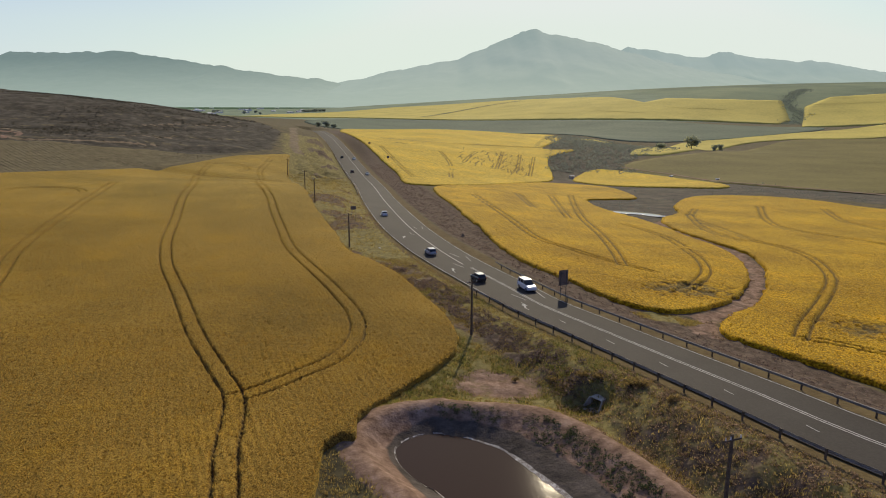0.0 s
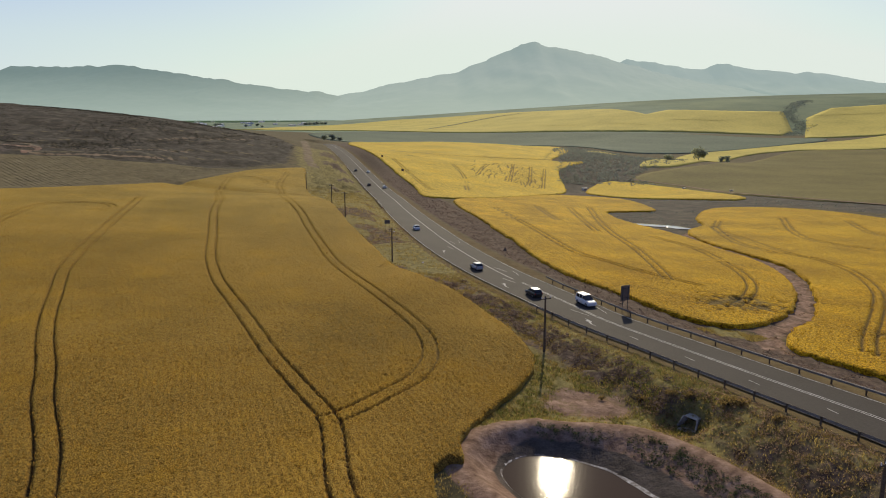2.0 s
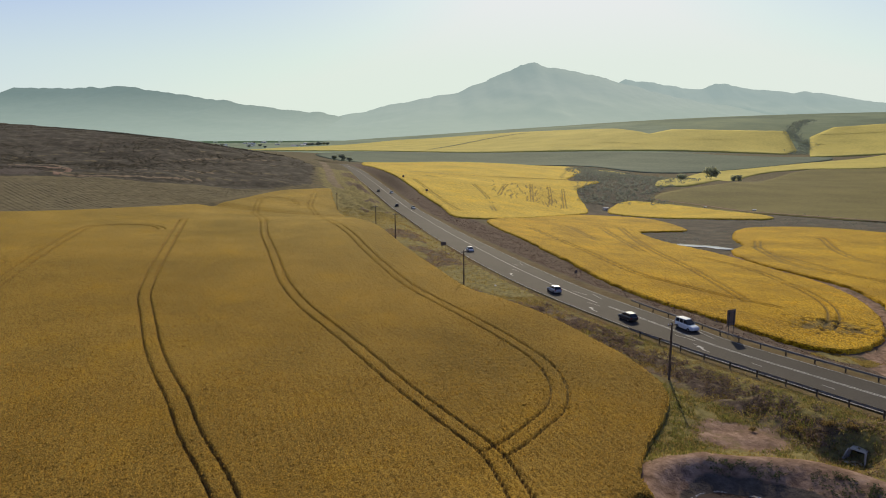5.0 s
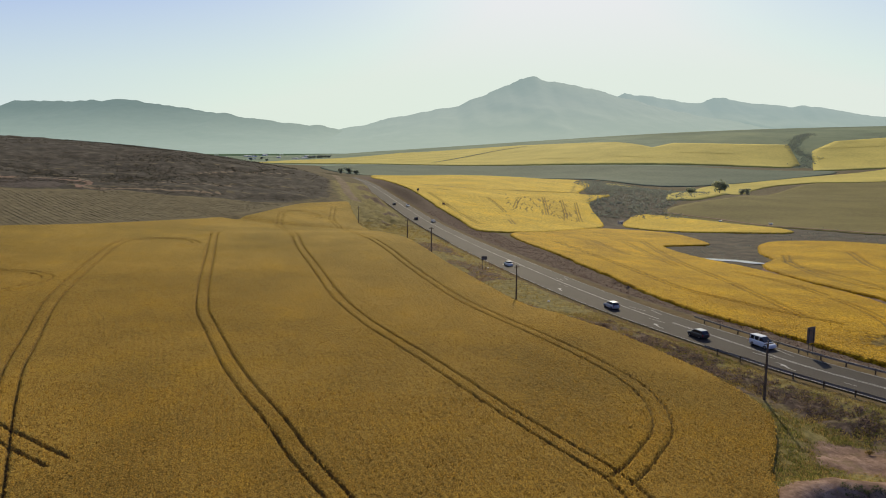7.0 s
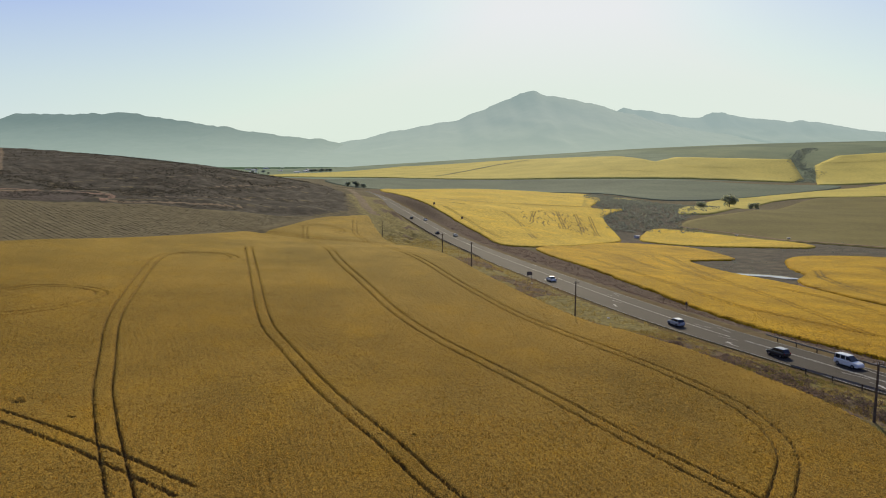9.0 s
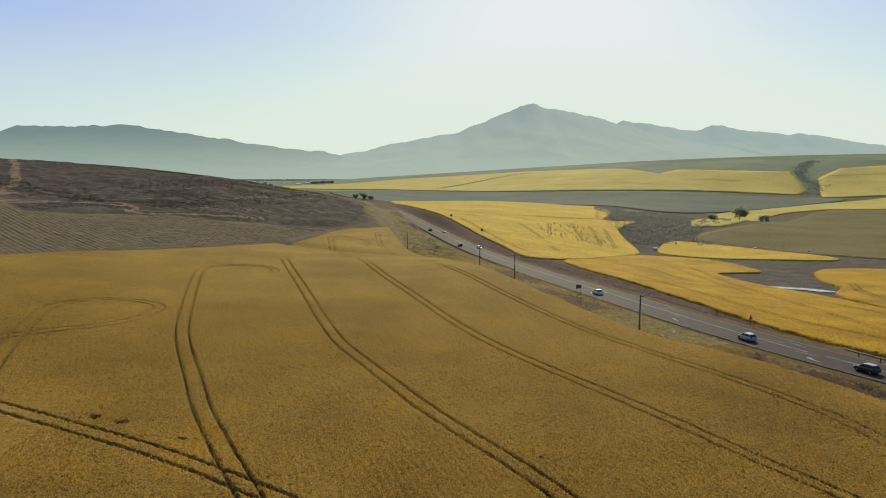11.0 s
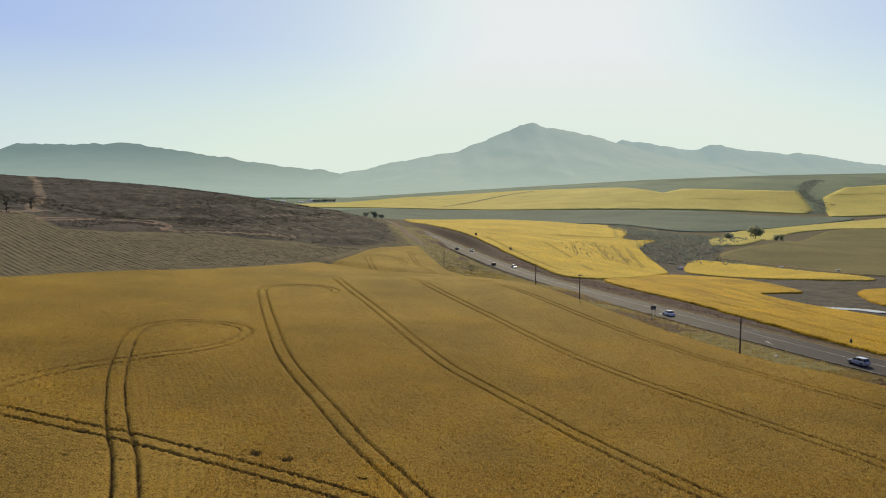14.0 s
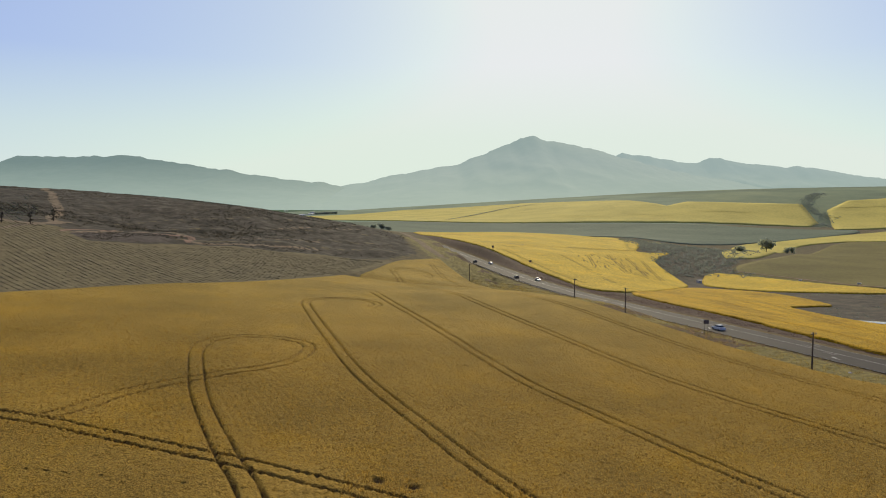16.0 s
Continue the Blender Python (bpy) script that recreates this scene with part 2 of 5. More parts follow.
GROUND = layered("grass_scrub_and_earth", ([(0.07, 0.06, 0.035), (0.12, 0.10, 0.052), (0.17, 0.13, 0.065)], 0.25), [
    # the two far greens have distance haze mixed into their tones
    ("hazy_far_plain", [(0.15, 0.205, 0.135), (0.20, 0.262, 0.17), (0.245, 0.31, 0.195)], 0.006),
    ("hazy_far_hill", [(0.102, 0.147, 0.0935), (0.162, 0.216, 0.128), (0.23, 0.276, 0.153)], 0.004),
    ("hill", [(0.028, 0.027, 0.023), (0.058, 0.053, 0.043), (0.118, 0.104, 0.078)], 0.16),
    ("vineyard", [(0.112, 0.092, 0.05), (0.155, 0.128, 0.068), (0.205, 0.168, 0.09)], 0.3),
    ("mud", [(0.06, 0.056, 0.046), (0.098, 0.087, 0.068), (0.15, 0.128, 0.09)], 0.12),
    ("verge", [(0.11, 0.095, 0.038), (0.215, 0.18, 0.068), (0.33, 0.268, 0.10)], 0.8),
    ("weeds", [(0.058, 0.042, 0.032), (0.11, 0.078, 0.058), (0.19, 0.138, 0.10)], 0.8),
    ("shoulder", [(0.096, 0.0663, 0.03), (0.136, 0.0975, 0.045), (0.168, 0.125, 0.06)], 0.5),
    ("soil", [(0.13, 0.08, 0.055), (0.24, 0.152, 0.106), (0.36, 0.245, 0.18)], 0.7),
    ("lane", [(0.15, 0.112, 0.072), (0.21, 0.158, 0.104), (0.27, 0.208, 0.14)], 0.2),
    ("wet", [(0.05, 0.042, 0.036), (0.085, 0.07, 0.059), (0.13, 0.107, 0.09)], 0.5),
])
def crop(name, tones, patchy, speckle):
    """Ears and stalks: warm patches, fine dark and bright speckle, light passing through from behind."""
    m = material(name, tones, patchy, rough=0.85, fine=speckle, bump=0.09, bump_scale=14.0, spec=0.05, mix=0.72)
    n, l = m.node_tree.nodes, m.node_tree.links
    for stop, at in zip(next(q for q in n if q.type == "VALTORGB").color_ramp.elements, (0.385, 0.5, 0.615)):
        stop.position = at
    b, out = n["Principled BSDF"], n["Material Output"]
    b.inputs["Sheen Weight"].default_value, b.inputs["Sheen Roughness"].default_value, b.inputs["Sheen Tint"].default_value = 0.46, 0.42, (1.0, 0.78, 0.20, 1)
    place, spread, clear, gold = n.new("ShaderNodeNewGeometry"), n.new("ShaderNodeTexNoise"), n.new("ShaderNodeMapRange"), n.new("ShaderNodeMix")
    gold.data_type, gold.blend_type = "RGBA", "MULTIPLY"
    spread.inputs["Scale"].default_value, spread.inputs["Detail"].default_value, spread.inputs["Roughness"].default_value = patchy * 1.7, 9, 0.72
    clear.inputs["From Min"].default_value, clear.inputs["From Max"].default_value = 0.5, 0.68
    gold.inputs[7].default_value = (1.22, 1.16, 0.55, 1)
    l.new(place.outputs["Position"], spread.inputs["Vector"])
    l.new(spread.outputs["Fac"], clear.inputs["Value"])
    l.new(clear.outputs["Result"], gold.inputs[0])
    l.new(b.inputs["Base Color"].links[0].from_socket, gold.inputs[6])
    l.new(gold.outputs[2], b.inputs["Base Color"])
    bare, earth = n.new("ShaderNodeAttribute"), n.new("ShaderNodeMix")
    bare.attribute_name, earth.data_type = "bare", "RGBA"
    earth.inputs[7].default_value = (0.105, 0.066, 0.038, 1)
    l.new(bare.outputs["Fac"], earth.inputs[0])
    l.new(gold.outputs[2], earth.inputs[6])
    l.new(earth.outputs[2], b.inputs["Base Color"])
    thin, both = n.new("ShaderNodeBsdfTranslucent"), n.new("ShaderNodeMixShader")
    l.new(earth.outputs[2], thin.inputs["Color"])
    both.inputs[0].default_value = 0.08
    l.new(b.outputs[0], both.inputs[1])
    l.new(thin.outputs[0], both.inputs[2])
    l.new(both.outputs[0], out.inputs["Surface"])
    return m


CROP = crop("ripening_crop", [(0.064, 0.033, 0.007), (0.252, 0.14, 0.026), (0.485, 0.288, 0.053)], 0.05, 150)
CROP_RIGHT = crop("golden_crop", [(0.17, 0.079, 0.005), (0.48, 0.25, 0.011), (0.86, 0.51, 0.022)], 0.05, 60)
# rise and far crop: yellow tones raised as well to stand for haze
CROP_RISE = crop("light_yellow_crop", [(0.37, 0.222, 0.024), (0.60, 0.39, 0.042), (0.84, 0.58, 0.07)], 0.03, 30)
CROP_FAR = material("haze_paled_far_crop", [(0.42, 0.346, 0.082), (0.535, 0.44, 0.108), (0.62, 0.505, 0.12)], 0.012, fine=20)
FALLOW = material("grazed_stubble", [(0.127, 0.108, 0.0382), (0.169, 0.144, 0.0505), (0.206, 0.172, 0.0612)], 0.02, fine=20, bump=0.1, bump_scale=2)
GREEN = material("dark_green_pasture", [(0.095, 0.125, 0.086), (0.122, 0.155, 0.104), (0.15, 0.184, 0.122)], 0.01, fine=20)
TAR = material("worn_asphalt", [(0.037, 0.0312, 0.0278), (0.0465, 0.0394, 0.035), (0.056, 0.0475, 0.0418)], 0.12, rough=0.82, fine=30, bump=0.008, bump_scale=40, spec=0.13)
PAINT = material("road_paint", [(0.296, 0.289, 0.268), (0.437, 0.43, 0.409), (0.536, 0.529, 0.508)], 1.5, rough=0.7)
SOIL = material("bare_pinkish_soil", [(0.16, 0.10, 0.07), (0.24, 0.16, 0.11), (0.30, 0.21, 0.15)], 0.15, fine=15, bump=0.06, bump_scale=4)
WOOD = material("tarred_pole_wood", [(0.075, 0.058, 0.0405), (0.112, 0.087, 0.0607), (0.165, 0.128, 0.0878)], 2.0, fine=8)
STEEL = material("galvanised_steel", [(0.18, 0.16, 0.133), (0.24, 0.211, 0.18), (0.288, 0.257, 0.217)], 1.0, rough=0.6, metal=0.15, spec=0.4)
DARKSTEEL = material("dull_steel", [(0.07, 0.07, 0.07), (0.10, 0.10, 0.10), (0.13, 0.13, 0.13)], 2.0, rough=0.6, metal=0.4)
SIGNBACK = material("grey_sign_back", [(0.13, 0.108, 0.092), (0.17, 0.142, 0.12), (0.21, 0.175, 0.15)], 1.5, rough=0.5, metal=0.3)
CONCRETE = material("weathered_concrete", [(0.26, 0.235, 0.20), (0.40, 0.365, 0.31), (0.50, 0.46, 0.40)], 0.8, fine=9, bump=0.02, bump_scale=12)
# near-black tones that paint the shade inside the culvert
CULVERT_SHADE = material("painted_culvert_shade", [(0.02, 0.02, 0.018), (0.03, 0.03, 0.026), (0.045, 0.04, 0.035)], 0.8)
WHITE = material("white_painted_wall", [(0.62, 0.60, 0.56), (0.74, 0.72, 0.68), (0.8, 0.78, 0.75)], 0.6)
ROOF = material("roof_sheeting", [(0.22, 0.17, 0.15), (0.30, 0.25, 0.22), (0.36, 0.31, 0.28)], 0.4)
BARK = material("grey_bark", [(0.05, 0.04, 0.03), (0.08, 0.065, 0.05), (0.12, 0.10, 0.08)], 3.0, bump=0.03, bump_scale=10)
# tan shoreline; the white tones paint sun sparkle on the ripples
GLITTER = material("tan_shore_and_glitter", [(0.14, 0.11, 0.09), (0.3, 0.27, 0.24), (0.72, 0.70, 0.66)], 2.2, fine=5)
VINE_GREEN = material("young_green_vines", [(0.19, 0.20, 0.10), (0.25, 0.255, 0.135), (0.31, 0.30, 0.165)], 0.5, fine=8)
VINE = material("bare_vines", [(0.125, 0.108, 0.056), (0.175, 0.152, 0.078), (0.235, 0.205, 0.105)], 0.5, fine=8)


def leafy(name, dark, light, through_light=0.35):
    """Leaves: a tone of its own for each clump, some light passing through."""
    m = bpy.data.materials.new(name)
    m.use_nodes = True
    n, l = m.node_tree.nodes, m.node_tree.links
    b, out = n["Principled BSDF"], n["Material Output"]
    b.inputs["Roughness"].default_value, b.inputs["Specular IOR Level"].default_value = 0.8, 0.15
    place, mix = n.new("ShaderNodeNewGeometry"), n.new("ShaderNodeMix")
    mix.data_type = "RGBA"
    l.new(place.outputs["Random Per Island"], mix.inputs[0])
    mix.inputs[6].default_value, mix.inputs[7].default_value = (*dark, 1), (*light, 1)
    l.new(mix.outputs[2], b.inputs["Base Color"])
    thin, both = n.new("ShaderNodeBsdfTranslucent"), n.new("ShaderNodeMixShader")
    l.new(mix.outputs[2], thin.inputs["Color"])
    both.inputs[0].default_value = through_light
    l.new(b.outputs[0], both.inputs[1])
    l.new(thin.outputs[0], both.inputs[2])
    l.new(both.outputs[0], out.inputs["Surface"])
    return m


SHRUB = leafy("dry_shrub_leaves", (0.17, 0.124, 0.048), (0.40, 0.275, 0.098), 0.62)
HILL_LEAVES = leafy("grey_brown_hill_scrub", (0.0595, 0.0527, 0.0391), (0.128, 0.109, 0.0723), 0.5)
# gully and valley leaf tones lightened to imitate haze
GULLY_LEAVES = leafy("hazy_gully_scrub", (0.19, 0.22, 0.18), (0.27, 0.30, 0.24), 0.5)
VALLEY_LEAVES = leafy("hazy_valley_scrub", (0.15, 0.17, 0.145), (0.29, 0.305, 0.245), 0.65)
WEED = leafy("brown_weed_stalks", (0.12, 0.083, 0.056), (0.44, 0.30, 0.19), 0.6)
GRASS = leafy("olive_grass_blades", (0.20, 0.15, 0.052), (0.46, 0.345, 0.11), 0.58)
FRESH = leafy("green_grass_blades", (0.10, 0.103, 0.030), (0.27, 0.262, 0.072), 0.55)
BANK_LEAVES = leafy("dark_green_bank_leaves", (0.045, 0.058, 0.026), (0.11, 0.125, 0.055), 0.45)
DARK_WEED = leafy("purplish_brown_weeds", (0.085, 0.063, 0.053), (0.27, 0.195, 0.155), 0.5)
DARK_SCRUB = leafy("dark_hill_scrub", (0.035, 0.034, 0.026), (0.085, 0.076, 0.055), 0.4)
EARS = leafy("ripe_ears", (0.178, 0.104, 0.024), (0.59, 0.362, 0.075), 0.55)
GOLD_EARS = leafy("golden_flower_heads", (0.159, 0.0706, 0.0072), (0.811, 0.489, 0.0346), 0.4)
LEAVES = leafy("dark_tree_leaves", (0.282, 0.302, 0.208), (0.484, 0.504, 0.333), 0.55)
# far leaf tones paled to stand for the haze before the trees
FAR_LEAVES = leafy("haze_paled_far_leaves", (0.26, 0.30, 0.24), (0.35, 0.39, 0.32), 0.7)


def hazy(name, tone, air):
    """A far mountain: rock and scrub, the lit air before it painted as emission."""
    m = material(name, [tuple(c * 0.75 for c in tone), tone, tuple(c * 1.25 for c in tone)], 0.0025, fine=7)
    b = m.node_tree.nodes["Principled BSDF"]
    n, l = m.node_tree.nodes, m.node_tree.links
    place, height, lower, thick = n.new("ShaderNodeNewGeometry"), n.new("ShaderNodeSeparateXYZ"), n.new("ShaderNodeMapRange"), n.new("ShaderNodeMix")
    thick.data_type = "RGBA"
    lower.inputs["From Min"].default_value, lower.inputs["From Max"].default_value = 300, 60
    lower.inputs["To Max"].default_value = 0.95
    # emission blends to one haze tone low on the slope
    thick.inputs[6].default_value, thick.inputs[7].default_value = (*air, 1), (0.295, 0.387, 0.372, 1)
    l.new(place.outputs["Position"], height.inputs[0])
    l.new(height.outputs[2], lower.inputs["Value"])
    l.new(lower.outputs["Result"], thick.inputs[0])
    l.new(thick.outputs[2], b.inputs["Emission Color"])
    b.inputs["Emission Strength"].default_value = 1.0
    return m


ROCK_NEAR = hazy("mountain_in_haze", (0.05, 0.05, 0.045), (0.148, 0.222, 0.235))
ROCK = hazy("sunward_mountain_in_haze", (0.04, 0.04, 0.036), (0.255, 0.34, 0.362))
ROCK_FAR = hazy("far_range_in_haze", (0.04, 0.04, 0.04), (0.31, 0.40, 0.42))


def water_material(name, tone, wave, scale):
    m = bpy.data.materials.new(name)
    m.use_nodes = True
    n, l = m.node_tree.nodes, m.node_tree.links
    b = n["Principled BSDF"]
    b.inputs["Base Color"].default_value, b.inputs["Roughness"].default_value, b.inputs["IOR"].default_value = (*tone, 1), 0.06, 1.12
    place, t, relief = n.new("ShaderNodeNewGeometry"), n.new("ShaderNodeTexNoise"), n.new("ShaderNodeBump")
    t.inputs["Scale"].default_value, t.inputs["Detail"].default_value = scale, 3
    relief.inputs["Strength"].default_value, relief.inputs["Distance"].default_value = 1.0, wave
    l.new(place.outputs["Position"], t.inputs["Vector"])
    l.new(t.outputs["Fac"], relief.inputs["Height"])
    l.new(relief.outputs["Normal"], b.inputs["Normal"])
    return m


MURK = water_material("murky_brown_water", (0.056, 0.036, 0.028), 0.004, 4.0)

# ---- builders ----
def mesh_object(name, verts, faces, mat, smooth=True):
    me = bpy.data.meshes.new(name)
    v = np.asarray(verts, np.float32)
    f = np.asarray(faces, np.int32)
    me.vertices.add(len(v))
    me.vertices.foreach_set("co", v.ravel())
    k = f.shape[1]
    me.loops.add(f.size)
    me.loops.foreach_set("vertex_index", f.ravel())
    me.polygons.add(len(f))
    me.polygons.foreach_set("loop_start", np.arange(0, f.size, k, dtype=np.int32))
    me.polygons.foreach_set("use_smooth", np.full(len(f), smooth))
    me.update(calc_edges=True)
    me.materials.append(mat)
    return new(name, me)


def outline(points, step):
    p = [tuple(q) for q in points]
    s = spline(np.array(p[-2:] + p + p[:2], float), step)
    return clean_loop(s, p)


def clean_loop(s, p):
    a = np.argmin(((s - np.array(p[0])) ** 2).sum(1)[: len(s) // 2])
    tail = ((s - np.array(p[0])) ** 2).sum(1)
    tail[: len(s) // 2] = 1e12
    return s[a:int(np.argmin(tail))]


def patch(line, step, box=None):
    """A square net within a closed line, its rim drawn onto the line: x, y, quads, and the rim's edges."""
    x0, y0 = line.min(0)
    x1, y1 = line.max(0)
    if box:
        x0, y0, x1, y1 = max(x0, box[0]), max(y0, box[1]), min(x1, box[2]), min(y1, box[3])
    nx, ny = max(2, int(round((x1 - x0) / step))), max(2, int(round((y1 - y0) / step)))
    gx, gy = np.linspace(x0, x1, nx + 1), np.linspace(y0, y1, ny + 1)
    cx, cy = np.meshgrid((gx[:-1] + gx[1:]) / 2, (gy[:-1] + gy[1:]) / 2)
    keep = inside(cx, cy, line)
    j, i = np.nonzero(keep)
    w = nx + 1
    quads = np.stack([j * w + i, j * w + i + 1, (j + 1) * w + i + 1, (j + 1) * w + i], 1)
    vx, vy = np.meshgrid(gx, gy)
    vx, vy = vx.ravel(), vy.ravel()
    used, inv = np.unique(quads, return_inverse=True)
    quads = inv.reshape(quads.shape)
    vx, vy = vx[used].copy(), vy[used].copy()
    edges = np.concatenate([quads[:, [0, 1]], quads[:, [1, 2]], quads[:, [2, 3]], quads[:, [3, 0]]])
    key = np.sort(edges, 1) @ np.array([len(vx), 1])
    _, first, times = np.unique(key, return_index=True, return_counts=True)
    rim = edges[first[times == 1]]
    rv = np.unique(rim)
    qx, qy, r = nearest(vx[rv], vy[rv], line)
    pull = r < step * 1.3
    if box:
        cut = (np.abs(vy[rv] - box[1]) < 1e-6) | (np.abs(vy[rv] - box[3]) < 1e-6)
        pull &= ~(cut & (r > step))
    vx[rv[pull]], vy[rv[pull]] = qx[pull], qy[pull]
    shake = min(0.35, step * 0.7)
    edge = rv[pull]
    vx[edge] += shake * (lattice(vx[edge], vy[edge], 0.9, 1) - 0.5) * 2
    vy[edge] += shake * (lattice(vx[edge], vy[edge], 0.9, 2) - 0.5) * 2
    wide = min(0.5, step)
    vx[edge] += wide * (lattice(vx[edge], vy[edge], 0.3, 5) - 0.5) * 2
    vy[edge] += wide * (lattice(vx[edge], vy[edge], 0.3, 6) - 0.5) * 2
    outer = np.zeros(len(vx), bool)
    outer[edge] = True
    return vx, vy, quads, rim[outer[rim].all(1)]


def sheet(name, points, step, lift, mat, rough=0.0, skirt=True, bands=None, shape=None, smooth=True, curved=True):
    """A field: a sheet over the ground within a closed plan line, raised by the height of what grows there, with sides down to the ground.
    bands: (from y, to y, step) where nearer parts want a finer net."""
    line = outline(points, max(step, 0.8) * 2) if curved else np.array(points, float)
    V, F, B, base = [], [], [], 0
    rng = np.random.default_rng(len(name) * 7 + len(points))
    for y0, y1, s in bands or [(-1e5, 1e5, step)]:
        vx, vy, quads, rim = patch(line, s, (-1e5, y0, 1e5, y1))
        h = np.full(len(vx), float(lift))
        if rough:
            h += rng.normal(0, rough * min(1.0, s / 0.25) * (1 - 0.55 * ease((vy - 100) / 90)), len(vx))
        if shape:
            h = shape(vx, vy, h)
        B.append(np.clip((lift - 0.14 - h) / 0.22, 0, 1))
        h[np.unique(rim)] *= 0.5
        z = ground(vx, vy)
        V.append(np.stack([vx, vy, z + h], 1))
        F.append(quads + base)
        if skirt:
            rv, inv = np.unique(rim, return_inverse=True)
            e = inv.reshape(rim.shape)
            low = np.stack([vx[rv], vy[rv], z[rv] - 0.25], 1)
            V.append(low)
            B.append(np.zeros(len(rv)))
            F.append(np.stack([rim[:, 1] + base, rim[:, 0] + base, e[:, 0] + base + len(vx), e[:, 1] + base + len(vx)], 1))
            base += len(rv)
        base += len(vx)
    ob = mesh_object(name, np.vstack(V), np.vstack(F), mat, smooth)
    ob.data.attributes.new("bare", "FLOAT", "POINT").data.foreach_set("value", np.concatenate(B).astype(np.float32))
    return ob


def ribbon(name, line, left, right, lift, mat, step=None, heights=None):
    """A flat strip along a plan line with heights, between two distances to its right."""
    p = np.asarray(line, float)
    d = np.gradient(p[:, :2], axis=0)
    d /= np.linalg.norm(d, axis=1)[:, None]
    n = np.stack([d[:, 1], -d[:, 0]], 1)
    lefts, rights = np.broadcast_to(left, len(p)), np.broadcast_to(right, len(p))
    a = np.c_[p[:, :2] + n * lefts[:, None], p[:, 2] + lift]
    b = np.c_[p[:, :2] + n * rights[:, None], p[:, 2] + lift]
    k = len(p)
    i = np.arange(k - 1)
    return mesh_object(name, np.vstack([a, b]), np.stack([i, i + k, i + k + 1, i + 1], 1), mat)


# ---- ground ----
HILLSIDE = np.array([(-100, 400), (-113, 362), (-136, 345), (-157, 320), (-178, 309), (-200, 279), (-216, 269), (-240, 294), (-262, 290), (-330, 300), (-700, 420), (-900, 900), (-500, 900), (-260, 690), (-150, 560), (-112, 480)])
VINES = np.array([(-110, 356), (-128, 280), (-141, 240), (-153, 221), (-165, 209), (-174, 196), (-180, 181), (-186, 165), (-215, 150), (-330, 210), (-330, 300), (-262, 290), (-240, 294), (-216, 269), (-200, 279),
                  (-178, 309), (-157, 320), (-136, 345)])
VALLEY = np.array([(20, 345), (62, 418), (66, 440), (84, 553), (100, 640), (110, 760), (150, 880), (235, 880), (262, 760), (235, 690), (190, 625), (140, 545), (160, 480), (230, 345), (200, 290), (160, 340), (122, 338),
                   (104, 300), (92, 268), (82, 250), (72, 240), (60, 290), (66, 322), (95, 345), (96, 405), (80, 426)])
CREEK = np.array([(72, 236), (75, 201), (76, 184), (74, 167), (68, 149), (61, 133), (51, 118), (43, 108), (36, 104), (37, 95), (41, 93), (42, 99), (47, 107), (57, 118), (68, 138), (76, 157), (81, 177), (79, 195), (76, 221), (82, 250)])
GULLY = np.array([(-74, 330), (-60, 303), (-46, 300), (-56, 370), (-72, 445), (-85, 490), (-88, 440), (-84, 385)])
DAM = np.array([(-228, 279), (-220, 272), (-204, 279), (-196, 292), (-200, 318), (-210, 322), (-222, 300)])


def soft(line, x, y, edge):
    return ease(depth_in(x, y, line) / edge + 0.5)


DIRT_TRACK = [(-84, 402), (-92, 425), (-98, 455), (-108, 500), (-118, 545), (-125, 590)]
HILL_TRACK = [(-390, 540), (-360, 500), (-330, 455), (-308, 417), (-284, 378), (-262, 330), (-246, 300), (-262, 287), (-300, 292)]
LANES = [[(-245, 267), (-247, 283), (-246, 302), (-247, 319)], [(-226, 279), (-227, 287), (-223, 305), (-216, 335), (-201, 330), (-192, 336), (-183, 342), (-166, 367), (-153, 386)],
         [(-189, 302), (-176, 318), (-161, 335), (-147.6, 351)], [(-178, 413), (-163, 442), (-140, 480)]]
TOP_VINES = np.array([(-249, 290), (-262, 325), (-290, 375), (-318, 418), (-350, 465), (-390, 520), (-470, 520), (-400, 380), (-330, 310), (-270, 280)])
DAM_RIM = [(-232, 283), (-230, 297), (-221, 314), (-207, 328), (-196, 320), (-191, 300)]
FIELD_TRACK = [(-20, 316), (4.5, 347), (37.6, 394), (64, 430), (86, 455)]
TERRACES = [[(-195, 300), (-170, 335), (-140, 365), (-112, 385)], [(-215, 330), (-185, 360), (-150, 392), (-112, 420)], [(-240, 350), (-205, 385), (-165, 420), (-120, 460)], [(-262, 345), (-235, 400), (-190, 450), (-140, 500)]]


def lane(points, width, x, y, edge=1.5):
    p = spline(np.array(points, float), 9.0)
    lo, hi = p.min(0) - 12, p.max(0) + 12
    out = np.zeros(x.shape)
    k = (x > lo[0]) & (x < hi[0]) & (y > lo[1]) & (y < hi[1])
    out[k] = 1 - ease((np.abs(beside(p, x[k], y[k])[0]) - width / 2) / edge)
    return out


